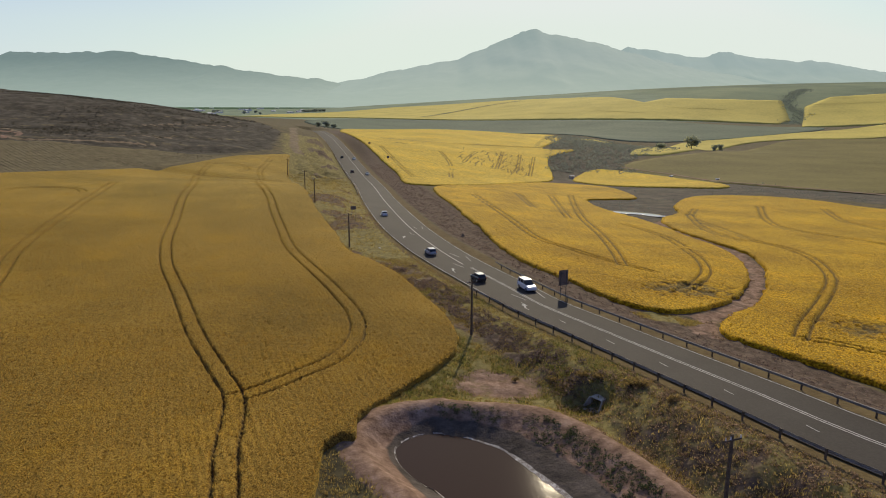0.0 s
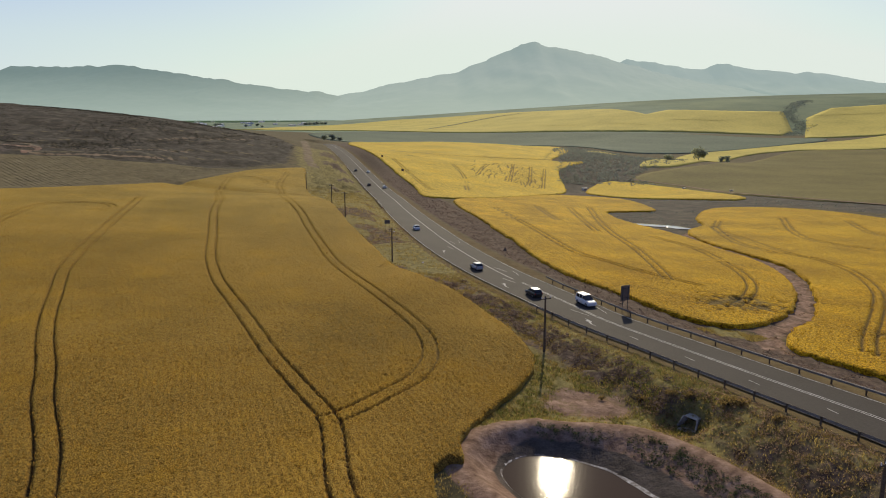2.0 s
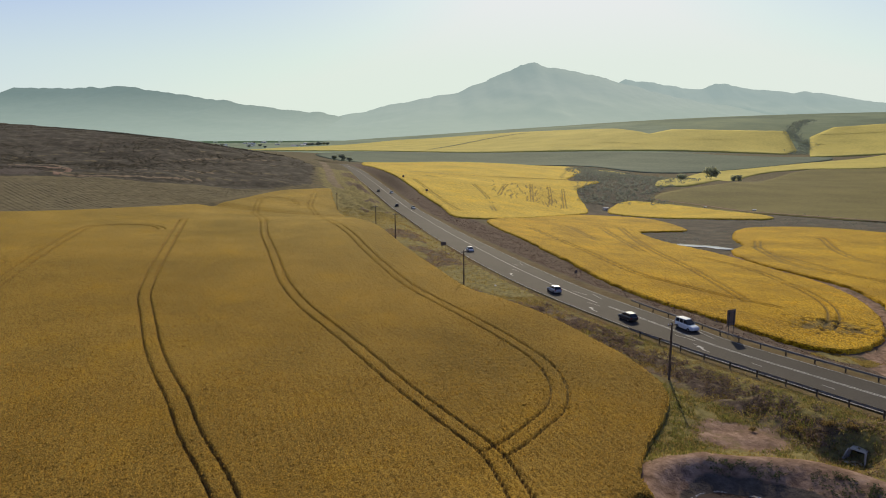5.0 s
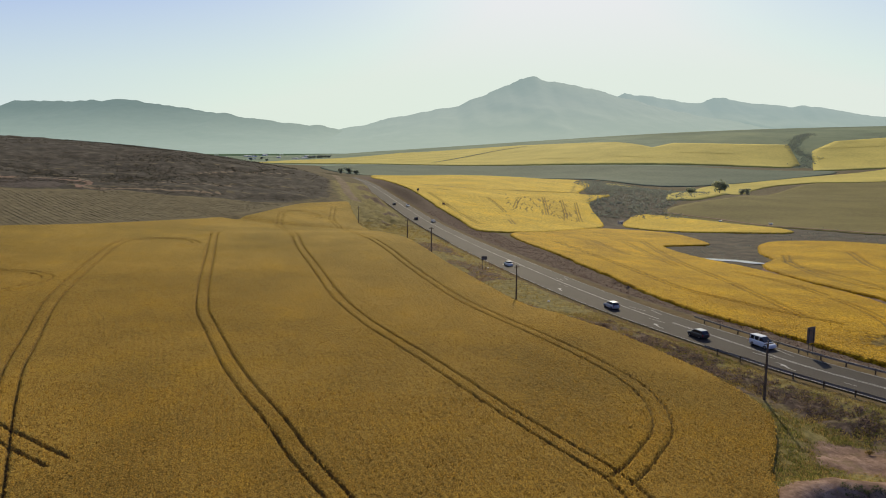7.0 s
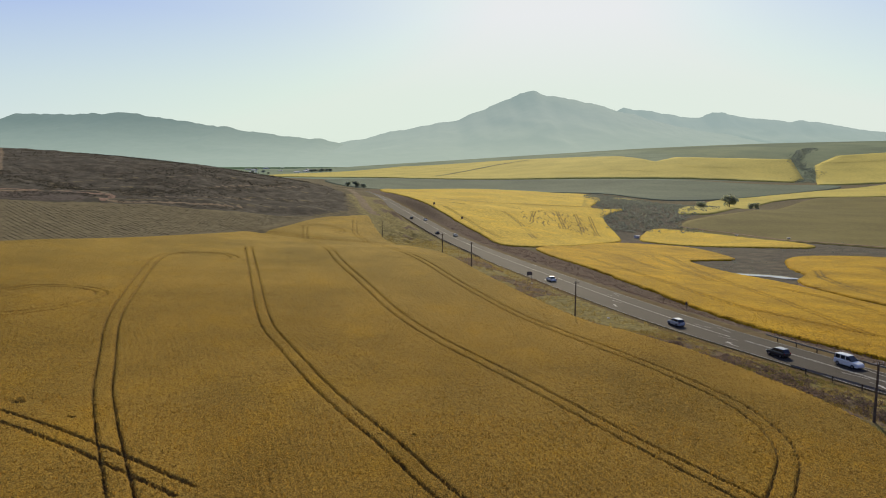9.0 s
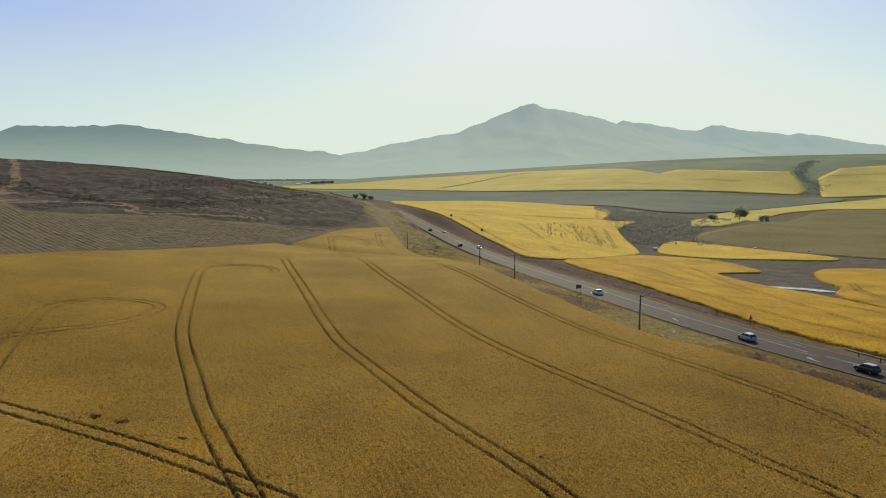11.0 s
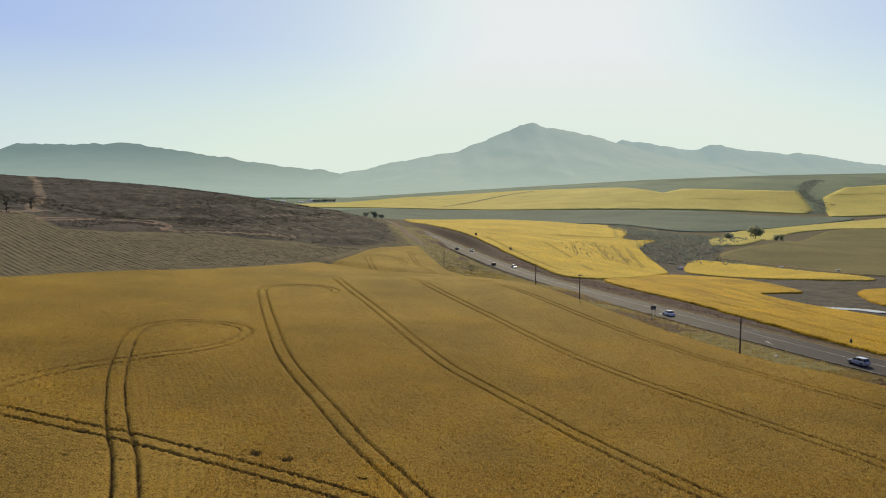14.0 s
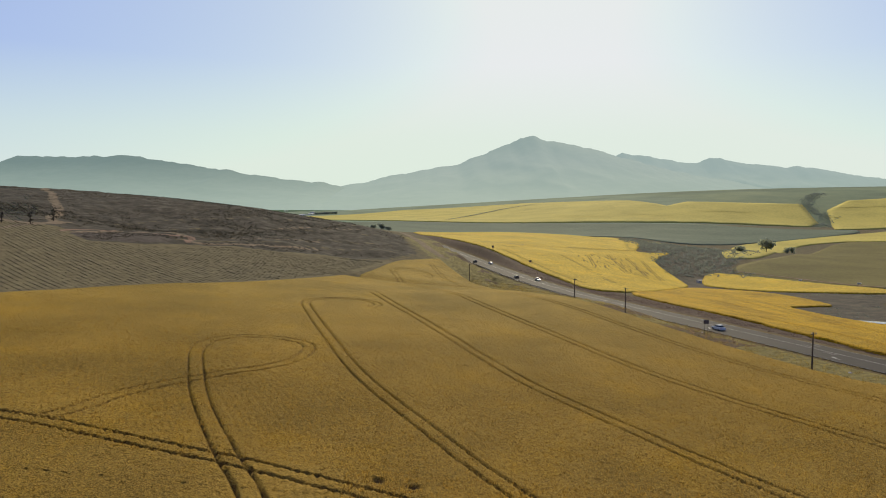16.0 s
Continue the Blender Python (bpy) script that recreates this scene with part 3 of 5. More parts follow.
def build_ground():
    ang = np.concatenate([np.linspace(-180, -60, 30)[:-1], np.linspace(-60, 58, 600), np.linspace(58, 180, 30)[1:]])
    r = np.concatenate([[3, 40, 70], np.geomspace(92, 420, 290), np.geomspace(424, 1500, 130), np.geomspace(1530, 6500, 50)])
    a, rr = np.meshgrid(np.radians(ang), r)
    x, y = -45 + rr * np.sin(a), -60 + rr * np.cos(a)
    xc, yc = np.clip(x, -1500, 2200), np.clip(y, -200, 3200)
    z = ground(xc, yc)
    d, level = beside(ROADLINE[::2], x, y)
    d = np.where((y > 900) | (y < -15), 999.0, d)
    off = np.abs(d)
    masks = {}
    # masks for the ground colours that carry painted haze
    masks["hazy_far_plain"] = ease((y - 1250) / 200)
    masks["hazy_far_hill"] = ease((y - 1250) / 200) * ease((x - 320) / 520) * (1 - 0.6 * ease((y - 2700) / 300))
    masks["hill"] = soft(HILLSIDE, x, y, 16)
    masks["vineyard"] = soft(VINES, x, y, 6)
    masks["mud"] = soft(VALLEY, x, y, 10)
    masks["verge"] = ((d < -HALF) & (d > -45) & (y < 480)) * 0.85 * ease((30 + d) / 20 + 1.0) + soft(GULLY, x, y, 8)
    strip = np.where(d > 0, 1.0, 0.6 * (lumps(x, y, 0.05, 9) > 0.56))
    masks["weeds"] = strip * ease((off - HALF - 0.8 - 1.8 * ease((y - 100) / 40)) / 1.5) * (1 - ease((off - HALF - 17) / 6)) * (y < 720)
    masks["shoulder"] = (1 - ease((off - HALF - 0.6 - 1.4 * (d > 0) * ease((y - 100) / 40)) / 1.6)) * 0.9
    box = (np.abs(x - 4) < 40) & (y < 130) & (y > 20)
    pond = np.full(x.shape, 99.0)
    pond[box] = -depth_in(x[box], y[box], POND)
    rim = 3.2 + 3.4 * ease((x - 1) / 13)
    masks["soil"] = np.maximum((1 - ease((pond - rim - 1.2) / 1.6)), soft(CREEK, x, y, 3) * 0.62)
    masks["soil"] = np.maximum(masks["soil"], (1 - ease((np.hypot((x - 6.5) / 1.3, y - 72) - 3) / 3)) * 0.68)
    masks["soil"] = np.maximum(masks["soil"], lane(DAM_RIM, 1.6, x, y, 1.6) * 0.85)
    masks["lane"] = lane(HILL_TRACK, 3, x, y, 3) * 0.66
    masks["lane"] = np.maximum(masks["lane"], lane(DIRT_TRACK, 4, x, y, 3) * 0.62)
    for path in LANES:
        masks["lane"] = np.maximum(masks["lane"], lane(path, 1.4, x, y, 1.6) * 0.9)
    for terrace in TERRACES:
        masks["vineyard"] = np.maximum(masks["vineyard"], lane(terrace, 1.0, x, y, 2.2) * 0.62)
    masks["weeds"] = np.maximum(masks["weeds"], 0.52 * ease((x - 13) / 5) * ease((70 - y) / 8) * (d < 0))
    masks["weeds"] = np.maximum(masks["weeds"], 0.6 * ease((-d - HALF - 3.5) / 2) * ease((HALF + 12 + d) / 3) * (y > 70) * (y < 128))
    masks["weeds"] = np.maximum(masks["weeds"], soft(CREEK, x, y, 3) * (y > 104))
    masks["weeds"] = np.maximum(masks["weeds"], lane(FIELD_TRACK, 3, x, y, 2))
    mouth = 1 - ease((np.hypot((x - 35) / 2.2, y - 102) - 1.6) / 1.6)
    masks["weeds"] *= 1 - mouth
    masks["soil"] *= 1 - mouth
    masks["verge"] = np.maximum(masks["verge"], mouth)
    bank = ease((x + 4.5) / 4)
    masks["wet"] = np.maximum((1 - ease((pond - 0.35 * rim * bank - 0.1) / 1.4)) * 0.9, soft(DAM, x, y, 3))
    uneven = np.clip(masks["verge"] + masks["weeds"] + masks["hill"] * 0.8 + masks["mud"] * 0.7, 0, 1) * ease((off - HALF - 2) / 3) * ease((pond - rim - 1) / 2 + 0.25)
    z += uneven * ((lumps(x, y, 0.45, 3) - 0.5) * 0.7 + (lattice(x, y, 1.7, 5) - 0.5) * 0.3)
    z += soft(HILLSIDE, x, y, 30) * (lumps(x, y, 0.06, 4) - 0.5) * 3.0
    rills = soft(GULLY, x, y, 10)
    z -= rills * 1.6 * (np.abs(lattice(x + 0.6 * y, y - 0.5 * x, 0.16, 8) - 0.5) < 0.14)
    for terrace in TERRACES:
        z += lane(terrace, 1.0, x, y, 5) * 0.5
    n, m = len(ang), len(r)
    j, i = np.meshgrid(np.arange(m - 1), np.arange(n - 1), indexing="ij")
    q = np.stack([j * n + i, j * n + i + 1, (j + 1) * n + i + 1, (j + 1) * n + i], -1).reshape(-1, 4)[:, ::-1]
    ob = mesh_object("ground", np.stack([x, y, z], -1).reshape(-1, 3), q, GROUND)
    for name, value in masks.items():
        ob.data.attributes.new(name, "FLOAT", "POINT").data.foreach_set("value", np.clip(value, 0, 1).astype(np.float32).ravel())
    return tagged(ob, "rolling ground of dry grass, scrub and earth", "ground", kind="structure")


build_ground()

# ---- fields ----
NEAR_FIELD = [(-9.0, -60), (-9.4, 0), (-9.7, 40), (-10.4, 55.3), (-8.0, 56.0), (-8.1, 59.7), (-7.3, 61.4), (-5.0, 67.4), (-1.5, 73.6), (1.1, 79.1), (2.1, 85.0), (0.5, 93.8), (-3.0, 103.7), (-8.6, 119.5),
              (-15.0, 131.8), (-19.6, 139.7), (-26.9, 165), (-36.6, 195), (-44.2, 222), (-58.3, 273), (-69.2, 308), (-78, 345), (-83.6, 371), (-88, 390), (-100, 372), (-109.3, 354),
              (-119, 302), (-127, 278), (-139.8, 240), (-152, 220), (-164, 208), (-173, 195), (-179, 180), (-184, 167), (-192, 130), (-196, 60), (-192, -60), (-100, -64)]
CREEK_FIELD = [(-3.7, 315), (3.2, 240), (10.5, 189), (13.0, 161), (17.1, 137.8), (22.3, 121.0), (26.4, 111.5), (30.6, 105.8), (35.8, 104.7), (42.7, 108.6), (51.2, 117.7), (61.1, 132.6),
               (68.6, 148.8), (74.0, 167), (75.8, 184), (73.9, 201), (73.5, 221), (72.5, 236), (70.5, 258), (66.6, 289), (67.9, 318), (80.3, 326), (94.6, 333), (98.5, 363), (96.6, 407),
               (83.5, 427), (60.6, 416), (19.3, 353)]
EAST_FIELD = [(101.8, 297), (124.1, 334), (154, 327), (170, 306), (182, 277), (230, 235), (190, 100), (110, 45), (63, 60), (53.7, 77.5), (50.7, 82.9), (47.3, 87.7), (43.6, 91.6), (41.6, 94.3),
              (42.0, 99.2), (47.3, 107.1), (56.4, 117.7), (67.4, 137.3), (75.8, 157), (80.4, 177), (78.3, 195), (75.6, 221), (81.3, 250), (93.4, 268)]
RISE_FIELD = [(-105, 708), (-100, 790), (-10, 830), (80, 850), (141, 859), (119, 707), (88, 609), (118, 618), (85, 553), (67.6, 439), (-7.9, 324), (-26.5, 380), (-52.3, 474), (-80, 590)]
# wheel tracks of the spraying tractor: the middle between the two wheels
TRACKS = [
    [(-14, -58), (-12.5, 0), (-15.5, 40), (-18.5, 53.5), (-20.7, 63.2), (-24.6, 70.2), (-31.3, 81.9), (-40, 99.7), (-48.7, 117.2), (-57, 138), (-65, 163.5), (-76.6, 200), (-85.3, 233), (-95, 261), (-101, 280), (-105, 297), (-107.5, 311), (-109, 321), (-104.5, 330), (-97, 330.5), (-92.5, 322), (-94, 312)],
    [(-20.7, 63.2), (-18.2, 66.5), (-15.6, 70.7), (-12.7, 76), (-11.2, 83), (-12, 91), (-15.5, 100.5), (-22.3, 116.4), (-31.4, 138), (-39.6, 163.5), (-46.4, 185), (-52, 204), (-64, 240), (-74, 273), (-80, 300), (-86.5, 323), (-89.8, 347), (-92, 366)],
    [(-20, -58), (-26, 5), (-37, 40), (-42.3, 53), (-49.3, 64.7), (-53.8, 73.2), (-58.9, 82), (-64.2, 92), (-71.2, 107), (-77.5, 120.8), (-83.2, 138), (-87.4, 152), (-95.7, 180), (-103.5, 206), (-110, 228)],
    [(-35, -58), (-46, 5), (-61, 36), (-71, 54), (-80.2, 70.5), (-84.5, 78.5), (-88.5, 86.5), (-92.5, 95.8), (-99.8, 112.5), (-104.4, 124.6), (-109.5, 141), (-116.5, 164.3), (-123.6, 191), (-122.3, 199.5), (-117.5, 205.5), (-111.8, 206.3), (-107.6, 202.6), (-106.2, 198), (-107.5, 191)],
    [(-72, -58), (-84, 12), (-101, 60), (-107.2, 75.3), (-110.8, 82.2), (-115.2, 91.2), (-120.7, 103.6), (-125.8, 117.5), (-129.2, 128.5), (-129, 136.1), (-125.6, 141), (-120, 142), (-115, 140), (-113, 135.8), (-113.3, 126.7), (-116.5, 119.6),
     (-120.6, 114.4), (-127.5, 102), (-129.4, 93.5), (-131, 88.5)],
    [(-165, 92), (-150, 91), (-135, 88.4), (-129.5, 87.2), (-122.5, 85), (-115.5, 83.1), (-110, 81.7), (-104.4, 79.5), (-98.3, 77), (-85, 71), (-70, 62)],
]
CREEK_TRACKS = [[(13.6, 293), (21, 217), (24.8, 177), (29.8, 163), (36.1, 148.7), (44, 138)], [(64, 339), (60.9, 320), (49.3, 239), (45.5, 193), (42.6, 167), (38.7, 142.1)],
                [(35.5, 325), (35.5, 262)], [(52.4, 330), (47.3, 272), (43.3, 232)], [(60.5, 226), (65.3, 199), (64.6, 180)], [(64, 176), (62.2, 161), (57.9, 145.7), (50.8, 131.7), (43.2, 121)]]
EAST_TRACKS = [[(53, 96), (55.1, 99.5), (59.9, 107.1), (76.7, 131.2), (87.4, 149.1), (94.8, 170), (95.4, 186), (91.8, 199), (91.4, 229), (93, 252), (103.8, 278)], [(53, 96), (57.4, 95), (63.3, 91), (80, 84)],
               [(132.7, 283), (117.7, 245), (114.4, 222), (125.2, 205), (134, 190)], [(155, 275), (144.1, 242), (146, 225)], [(95.3, 262), (85.7, 219), (88, 196)]]


def tracked(tracks, gauge, width, deep):
    """How crop height drops along the pairs of wheel lines."""
    lines = []
    for t in tracks:
        p = spline(np.array(t, float), 1.5)
        d = np.gradient(p, axis=0)
        d /= np.linalg.norm(d, axis=1)[:, None]
        side = np.stack([d[:, 1], -d[:, 0]], 1) * gauge / 2
        lines += [p + side, p - side]

    def shape(x, y, h):
        close = np.full(x.shape, 9.0)
        for line in lines:
            for a in range(0, len(line) - 1, 12):
                part_line = line[a:a + 13]
                lo, hi = part_line.min(0) - 2, part_line.max(0) + 2
                k = np.nonzero((x > lo[0]) & (x < hi[0]) & (y > lo[1]) & (y < hi[1]))[0]
                if len(k):
                    close[k] = np.minimum(close[k], np.abs(beside(part_line, x[k], y[k])[0]))
        wobble = 0.75 + 0.5 * lattice(x, y, 1.3, 2)
        broad = width * (1 + 0.45 * ease((y - 115) / 100))
        return h - deep * (1 - ease((close - broad * 0.45 * wobble) / (broad * 0.5)))
    return shape


def rows_of(x, y):
    """The faint drill rows, bending with the land."""
    u = x * 0.92 + y * 0.4 + 6 * lattice(x, y, 0.02, 3)
    return 0.055 * np.sin(u * math.tau / 0.75) * (0.3 + lattice(x, y, 0.11, 5)) * (1 - ease((y - 105) / 45))


def swaying(tracks, gauge=2.0, width=0.215, deep=0.52, spread=0.09, bare=()):
    """Crop height with its wheel tracks, uneven growth and laid patches."""
    grooves = tracked(tracks, gauge, width, deep)

    def shape(x, y, h):
        h = h + (lumps(x, y, 0.09, 6) - 0.5) * spread + (lattice(x, y, 2.3, 7) - 0.5) * 0.03 + rows_of(x, y)
        for bx, by, br in bare:
            h = h - 0.28 * (1 - ease((np.hypot(x - bx, y - by) / br + 1.6 * lumps(x, y, 0.8, 4) - 1.1) / 0.5))
        return grooves(x, y, h)
    return shape


NEAR_SHAPE = swaying(TRACKS, bare=[(-97, 80, 0.9), (-94, 79, 0.7)])
CREEK_SHAPE = swaying(CREEK_TRACKS, width=0.42, bare=[(45, 124, 11), (51, 127, 8), (40, 121, 6)])
EAST_SHAPE = swaying(EAST_TRACKS, width=0.42, bare=[(66, 103, 9), (71, 106, 7)])
laid = np.random.default_rng(17)
STROKES = []
for _ in range(70):  # thin laid streaks in the crop on the rise
    sx, sy, run = laid.uniform(12, 66), laid.uniform(455, 550), laid.uniform(5, 22)
    lean = laid.uniform(0.02, 0.3)
    STROKES.append([(sx, sy), (sx - lean * run * 0.5, sy - run * 0.5), (sx - lean * run * 1.1, sy - run)])
tagged(sheet("crop_field", NEAR_FIELD, 0.6, 0.75, CROP, 0.06, bands=[(-70, 30.5, 0.42), (30, 76.4, 0.185), (76, 131.4, 0.23), (131, 222.6, 0.33), (222, 400, 0.6)], shape=NEAR_SHAPE, smooth=True),
       "large ripening ochre grain field with wheel tracks", "field", kind="stuff")
tagged(sheet("crop_field", CREEK_FIELD, 1.0, 0.8, CROP_RIGHT, 0.06, bands=[(100, 170.05, 0.36), (170, 250.05, 0.5), (250, 430, 0.9)],
             shape=CREEK_SHAPE, smooth=True), "golden yellow crop field beside the creek bed", "field", kind="stuff")
tagged(sheet("crop_field", EAST_FIELD, 1.0, 0.8, CROP_RIGHT, 0.06, bands=[(40, 130.05, 0.36), (130, 200.05, 0.48), (200, 340, 0.9)],
             shape=EAST_SHAPE, smooth=True), "golden yellow crop field beyond the creek", "field", kind="stuff")
RISE_STREAKS = tracked(STROKES, 0.0, 0.4, 0.4)
RISE_TRACKS = swaying([[(-43.9, 480), (-29.7, 422), (-14.6, 359)], [(-2, 489), (4.6, 439), (4.7, 376)], [(48.1, 556), (42, 505), (35.6, 454)], [(72.7, 549), (65, 500), (57.7, 453)], [(26.2, 530), (20, 495), (13.5, 456)],
                                                                                         [(62, 552), (55, 500), (48, 455)], [(107, 720), (95, 665), (83, 616)]], width=0.36, deep=0.5, gauge=1.8, bare=[(-35, 531, 9), (-31, 528, 8), (-22, 536, 5)])
tagged(sheet("crop_field", RISE_FIELD, 2.0, 0.8, CROP_RISE, 0.06, shape=lambda x, y, h: RISE_STREAKS(x, y, RISE_TRACKS(x, y, h)),
             bands=[(300, 430.1, 0.9), (430, 560.1, 0.62), (560, 900, 2.2)]), "yellow crop field on a rise beside the road", "field", kind="stuff")
tagged(sheet("crop_field", [(89.2, 467), (107.6, 509), (127, 520), (158, 481), (165, 400), (150, 372), (120, 395), (96.7, 439)], 2.0, 0.8, CROP_RISE, 0.06),
       "narrow yellow crop field in the valley", "field", kind="stuff")
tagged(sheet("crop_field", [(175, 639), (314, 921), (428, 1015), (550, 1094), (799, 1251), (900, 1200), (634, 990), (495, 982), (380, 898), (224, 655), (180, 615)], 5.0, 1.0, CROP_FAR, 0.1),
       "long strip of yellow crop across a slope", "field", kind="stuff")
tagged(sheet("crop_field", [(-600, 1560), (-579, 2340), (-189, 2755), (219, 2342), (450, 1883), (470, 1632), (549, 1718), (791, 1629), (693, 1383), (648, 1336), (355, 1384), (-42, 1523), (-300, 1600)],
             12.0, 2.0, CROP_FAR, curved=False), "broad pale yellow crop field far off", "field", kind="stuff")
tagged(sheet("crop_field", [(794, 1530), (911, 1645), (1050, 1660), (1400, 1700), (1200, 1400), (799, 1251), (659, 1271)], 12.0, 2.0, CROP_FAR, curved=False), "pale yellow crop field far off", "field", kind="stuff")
tagged(sheet("pasture", [(138.6, 532), (262, 684), (491, 973), (622, 970), (900, 900), (400, 330), (222, 341), (170, 413)], 5.0, 0.3, FALLOW), "grazed olive brown stubble field", "field", kind="structure")
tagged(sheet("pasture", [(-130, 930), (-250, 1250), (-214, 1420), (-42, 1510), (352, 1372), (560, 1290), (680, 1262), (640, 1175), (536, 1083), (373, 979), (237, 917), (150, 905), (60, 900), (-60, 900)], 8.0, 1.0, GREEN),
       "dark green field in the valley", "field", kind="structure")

for spot in ([(157, 818), (183, 868), (215, 862), (190, 820)], [(222, 800), (245, 835), (268, 830), (240, 796)]):
    tagged(sheet("crop_field", spot, 4.0, 0.8, CROP_FAR, 0.06), "small yellow crop patch above the valley", "field", kind="stuff")


def dirt_line(points, width, mat, label, lift=0.35):
    """A narrow worn line across a field, following the land."""
    p = spline(np.array(points, float), 6.0)
    tagged(ribbon("farm_track", np.c_[p, ground(p[:, 0], p[:, 1])], -width / 2, width / 2, lift, mat), label, "track", kind="structure")


dirt_line([(-52, 1701), (27, 1843), (140, 2036), (241, 2140)], 7, GREEN, "dark farm track across the far field", 3.0)
for points in ([(793, 1559), (884, 1535), (957, 1521)], [(748, 1454), (775, 1431)], [(-155, 2258), (-3, 2153)], [(335, 1535), (425, 1464)], [(197, 1583), (299, 1489)], [(501, 1538), (617, 1518)]):
    dirt_line(points, 3, FALLOW, "thin worn line across the far crop", 2.4)
dirt_line([(140, 534), (167, 492), (178, 412), (212, 345), (260, 300)], 3.5, SOIL, "worn farm track along the stubble field", 0.5)
dirt_line([(-52.4, 573), (-8.7, 571), (36.6, 588), (78.7, 607), (112, 616)], 2.2, SOIL, "worn line between two parts of the field", 0.95)

# ---- road ----
tagged(ribbon("road", ROADLINE, -ROADLINE[:, 3], ROADLINE[:, 3], 0.0, TAR), "grey worn asphalt main road", "road", kind="structure")

# ---- mountains ----
def mountain(name, ridge, y, deep, label, seed, rock):
    p = np.array(ridge, float)
    xs = np.arange(p[0, 0], p[-1, 0], 22.0)
    zs = np.interp(xs, p[:, 0], p[:, 1]) + 13 * (lattice(xs, xs * 0 + seed, 0.012, 3) - 0.5) + 9 * (lattice(xs, xs * 0 + seed, 0.04, 4) - 0.5)
    rows = np.linspace(0, 1, 40)
    V = []
    for u in rows:
        for x, z in zip(xs, zs):
            k = noise.ridged_multi_fractal(Vector((x / 420 + seed, u * 2.2, seed)), 1.0, 2.1, 5, 1.0, 2.0) if u > 0 else 0
            fall = (1 - u) ** 1.25
            V.append((x + 60 * (noise.noise(Vector((x / 200, u * 4, seed)))) * u, y - deep * u + 0, 20 + (z - 20) * fall + (k - 1.2) * 15 * math.sin(math.pi * min(1, u * 1.2)) * (z / 400)))
    n = len(xs)
    j, i = np.meshgrid(np.arange(len(rows) - 1), np.arange(n - 1), indexing="ij")
    q = np.stack([j * n + i, (j + 1) * n + i, (j + 1) * n + i + 1, j * n + i + 1], -1).reshape(-1, 4)
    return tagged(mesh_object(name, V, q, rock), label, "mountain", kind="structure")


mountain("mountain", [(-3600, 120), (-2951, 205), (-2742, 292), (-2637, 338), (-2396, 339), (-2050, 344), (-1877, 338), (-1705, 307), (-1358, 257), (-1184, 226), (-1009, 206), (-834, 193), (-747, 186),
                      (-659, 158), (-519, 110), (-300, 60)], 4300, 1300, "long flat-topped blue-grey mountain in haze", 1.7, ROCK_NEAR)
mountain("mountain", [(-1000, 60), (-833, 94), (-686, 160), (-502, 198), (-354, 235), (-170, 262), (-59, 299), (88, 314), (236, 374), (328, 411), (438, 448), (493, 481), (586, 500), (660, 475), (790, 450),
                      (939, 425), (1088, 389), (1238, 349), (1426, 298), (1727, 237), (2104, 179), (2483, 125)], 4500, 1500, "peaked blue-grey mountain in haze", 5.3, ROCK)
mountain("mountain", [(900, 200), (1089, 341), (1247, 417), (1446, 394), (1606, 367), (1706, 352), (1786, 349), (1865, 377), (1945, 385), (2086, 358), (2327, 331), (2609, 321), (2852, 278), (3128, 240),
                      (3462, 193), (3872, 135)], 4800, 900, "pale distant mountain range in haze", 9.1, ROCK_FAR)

# ---- helpers for things ----
def part(name, bm, mat, parent=None, label="", at=None):
    """Links a bmesh (or a mesh already made) as one object, under a thing or part if one is given."""
    if isinstance(bm, bpy.types.Mesh):
        me = bm
    else:
        me = bpy.data.meshes.new(name)
        bm.to_mesh(me)
        bm.free()
        me.materials.append(mat)
    ob = new(name, me)
    if at is not None:
        ob.matrix_basis = at
    if parent is not None:
        ob.parent = parent
    if label:
        tagged(ob, label)
    return ob


def box(bm, size, at=(0, 0, 0), turn=None, bevel=0.0):
    m = Matrix.Translation(at) @ (turn or Matrix.Identity(4)) @ Matrix.Diagonal((*size, 1))
    made = bmesh.ops.create_cube(bm, size=1, matrix=m)
    if bevel:
        edges = list({e for v in made["verts"] for e in v.link_edges})
        bmesh.ops.bevel(bm, geom=edges, offset=bevel, segments=1, affect="EDGES")
    return bm


def rod(bm, a, b, r0, r1, sides=8):
    a, b = Vector(a), Vector(b)
    m = Matrix.Translation((a + b) / 2) @ (b - a).to_track_quat("Z", "Y").to_matrix().to_4x4()
    bmesh.ops.create_cone(bm, cap_ends=True, segments=sides, radius1=r0, radius2=r1, depth=(b - a).length, matrix=m)
    return bm


def level(x, y):
    return float(ground(np.array([float(x)]), np.array([float(y)]))[0])


def along_road(y, offset):
    """A place so far right of the road's middle at that y: x, y, height, and the way the road runs as a turn round z."""
    i = int(np.argmin(np.abs(ROADLINE[:, 1] - y)))
    i = min(max(i, 1), len(ROADLINE) - 2)
    a, b = ROADLINE[i - 1], ROADLINE[i + 1]
    u = (y - a[1]) / (b[1] - a[1])
    p, d = a + (b - a) * u, (b - a)[:2] / np.hypot(*(b - a)[:2])
    return p[0] + d[1] * offset, p[1] - d[0] * offset, p[2], math.degrees(math.atan2(-d[0], d[1])), p[3]


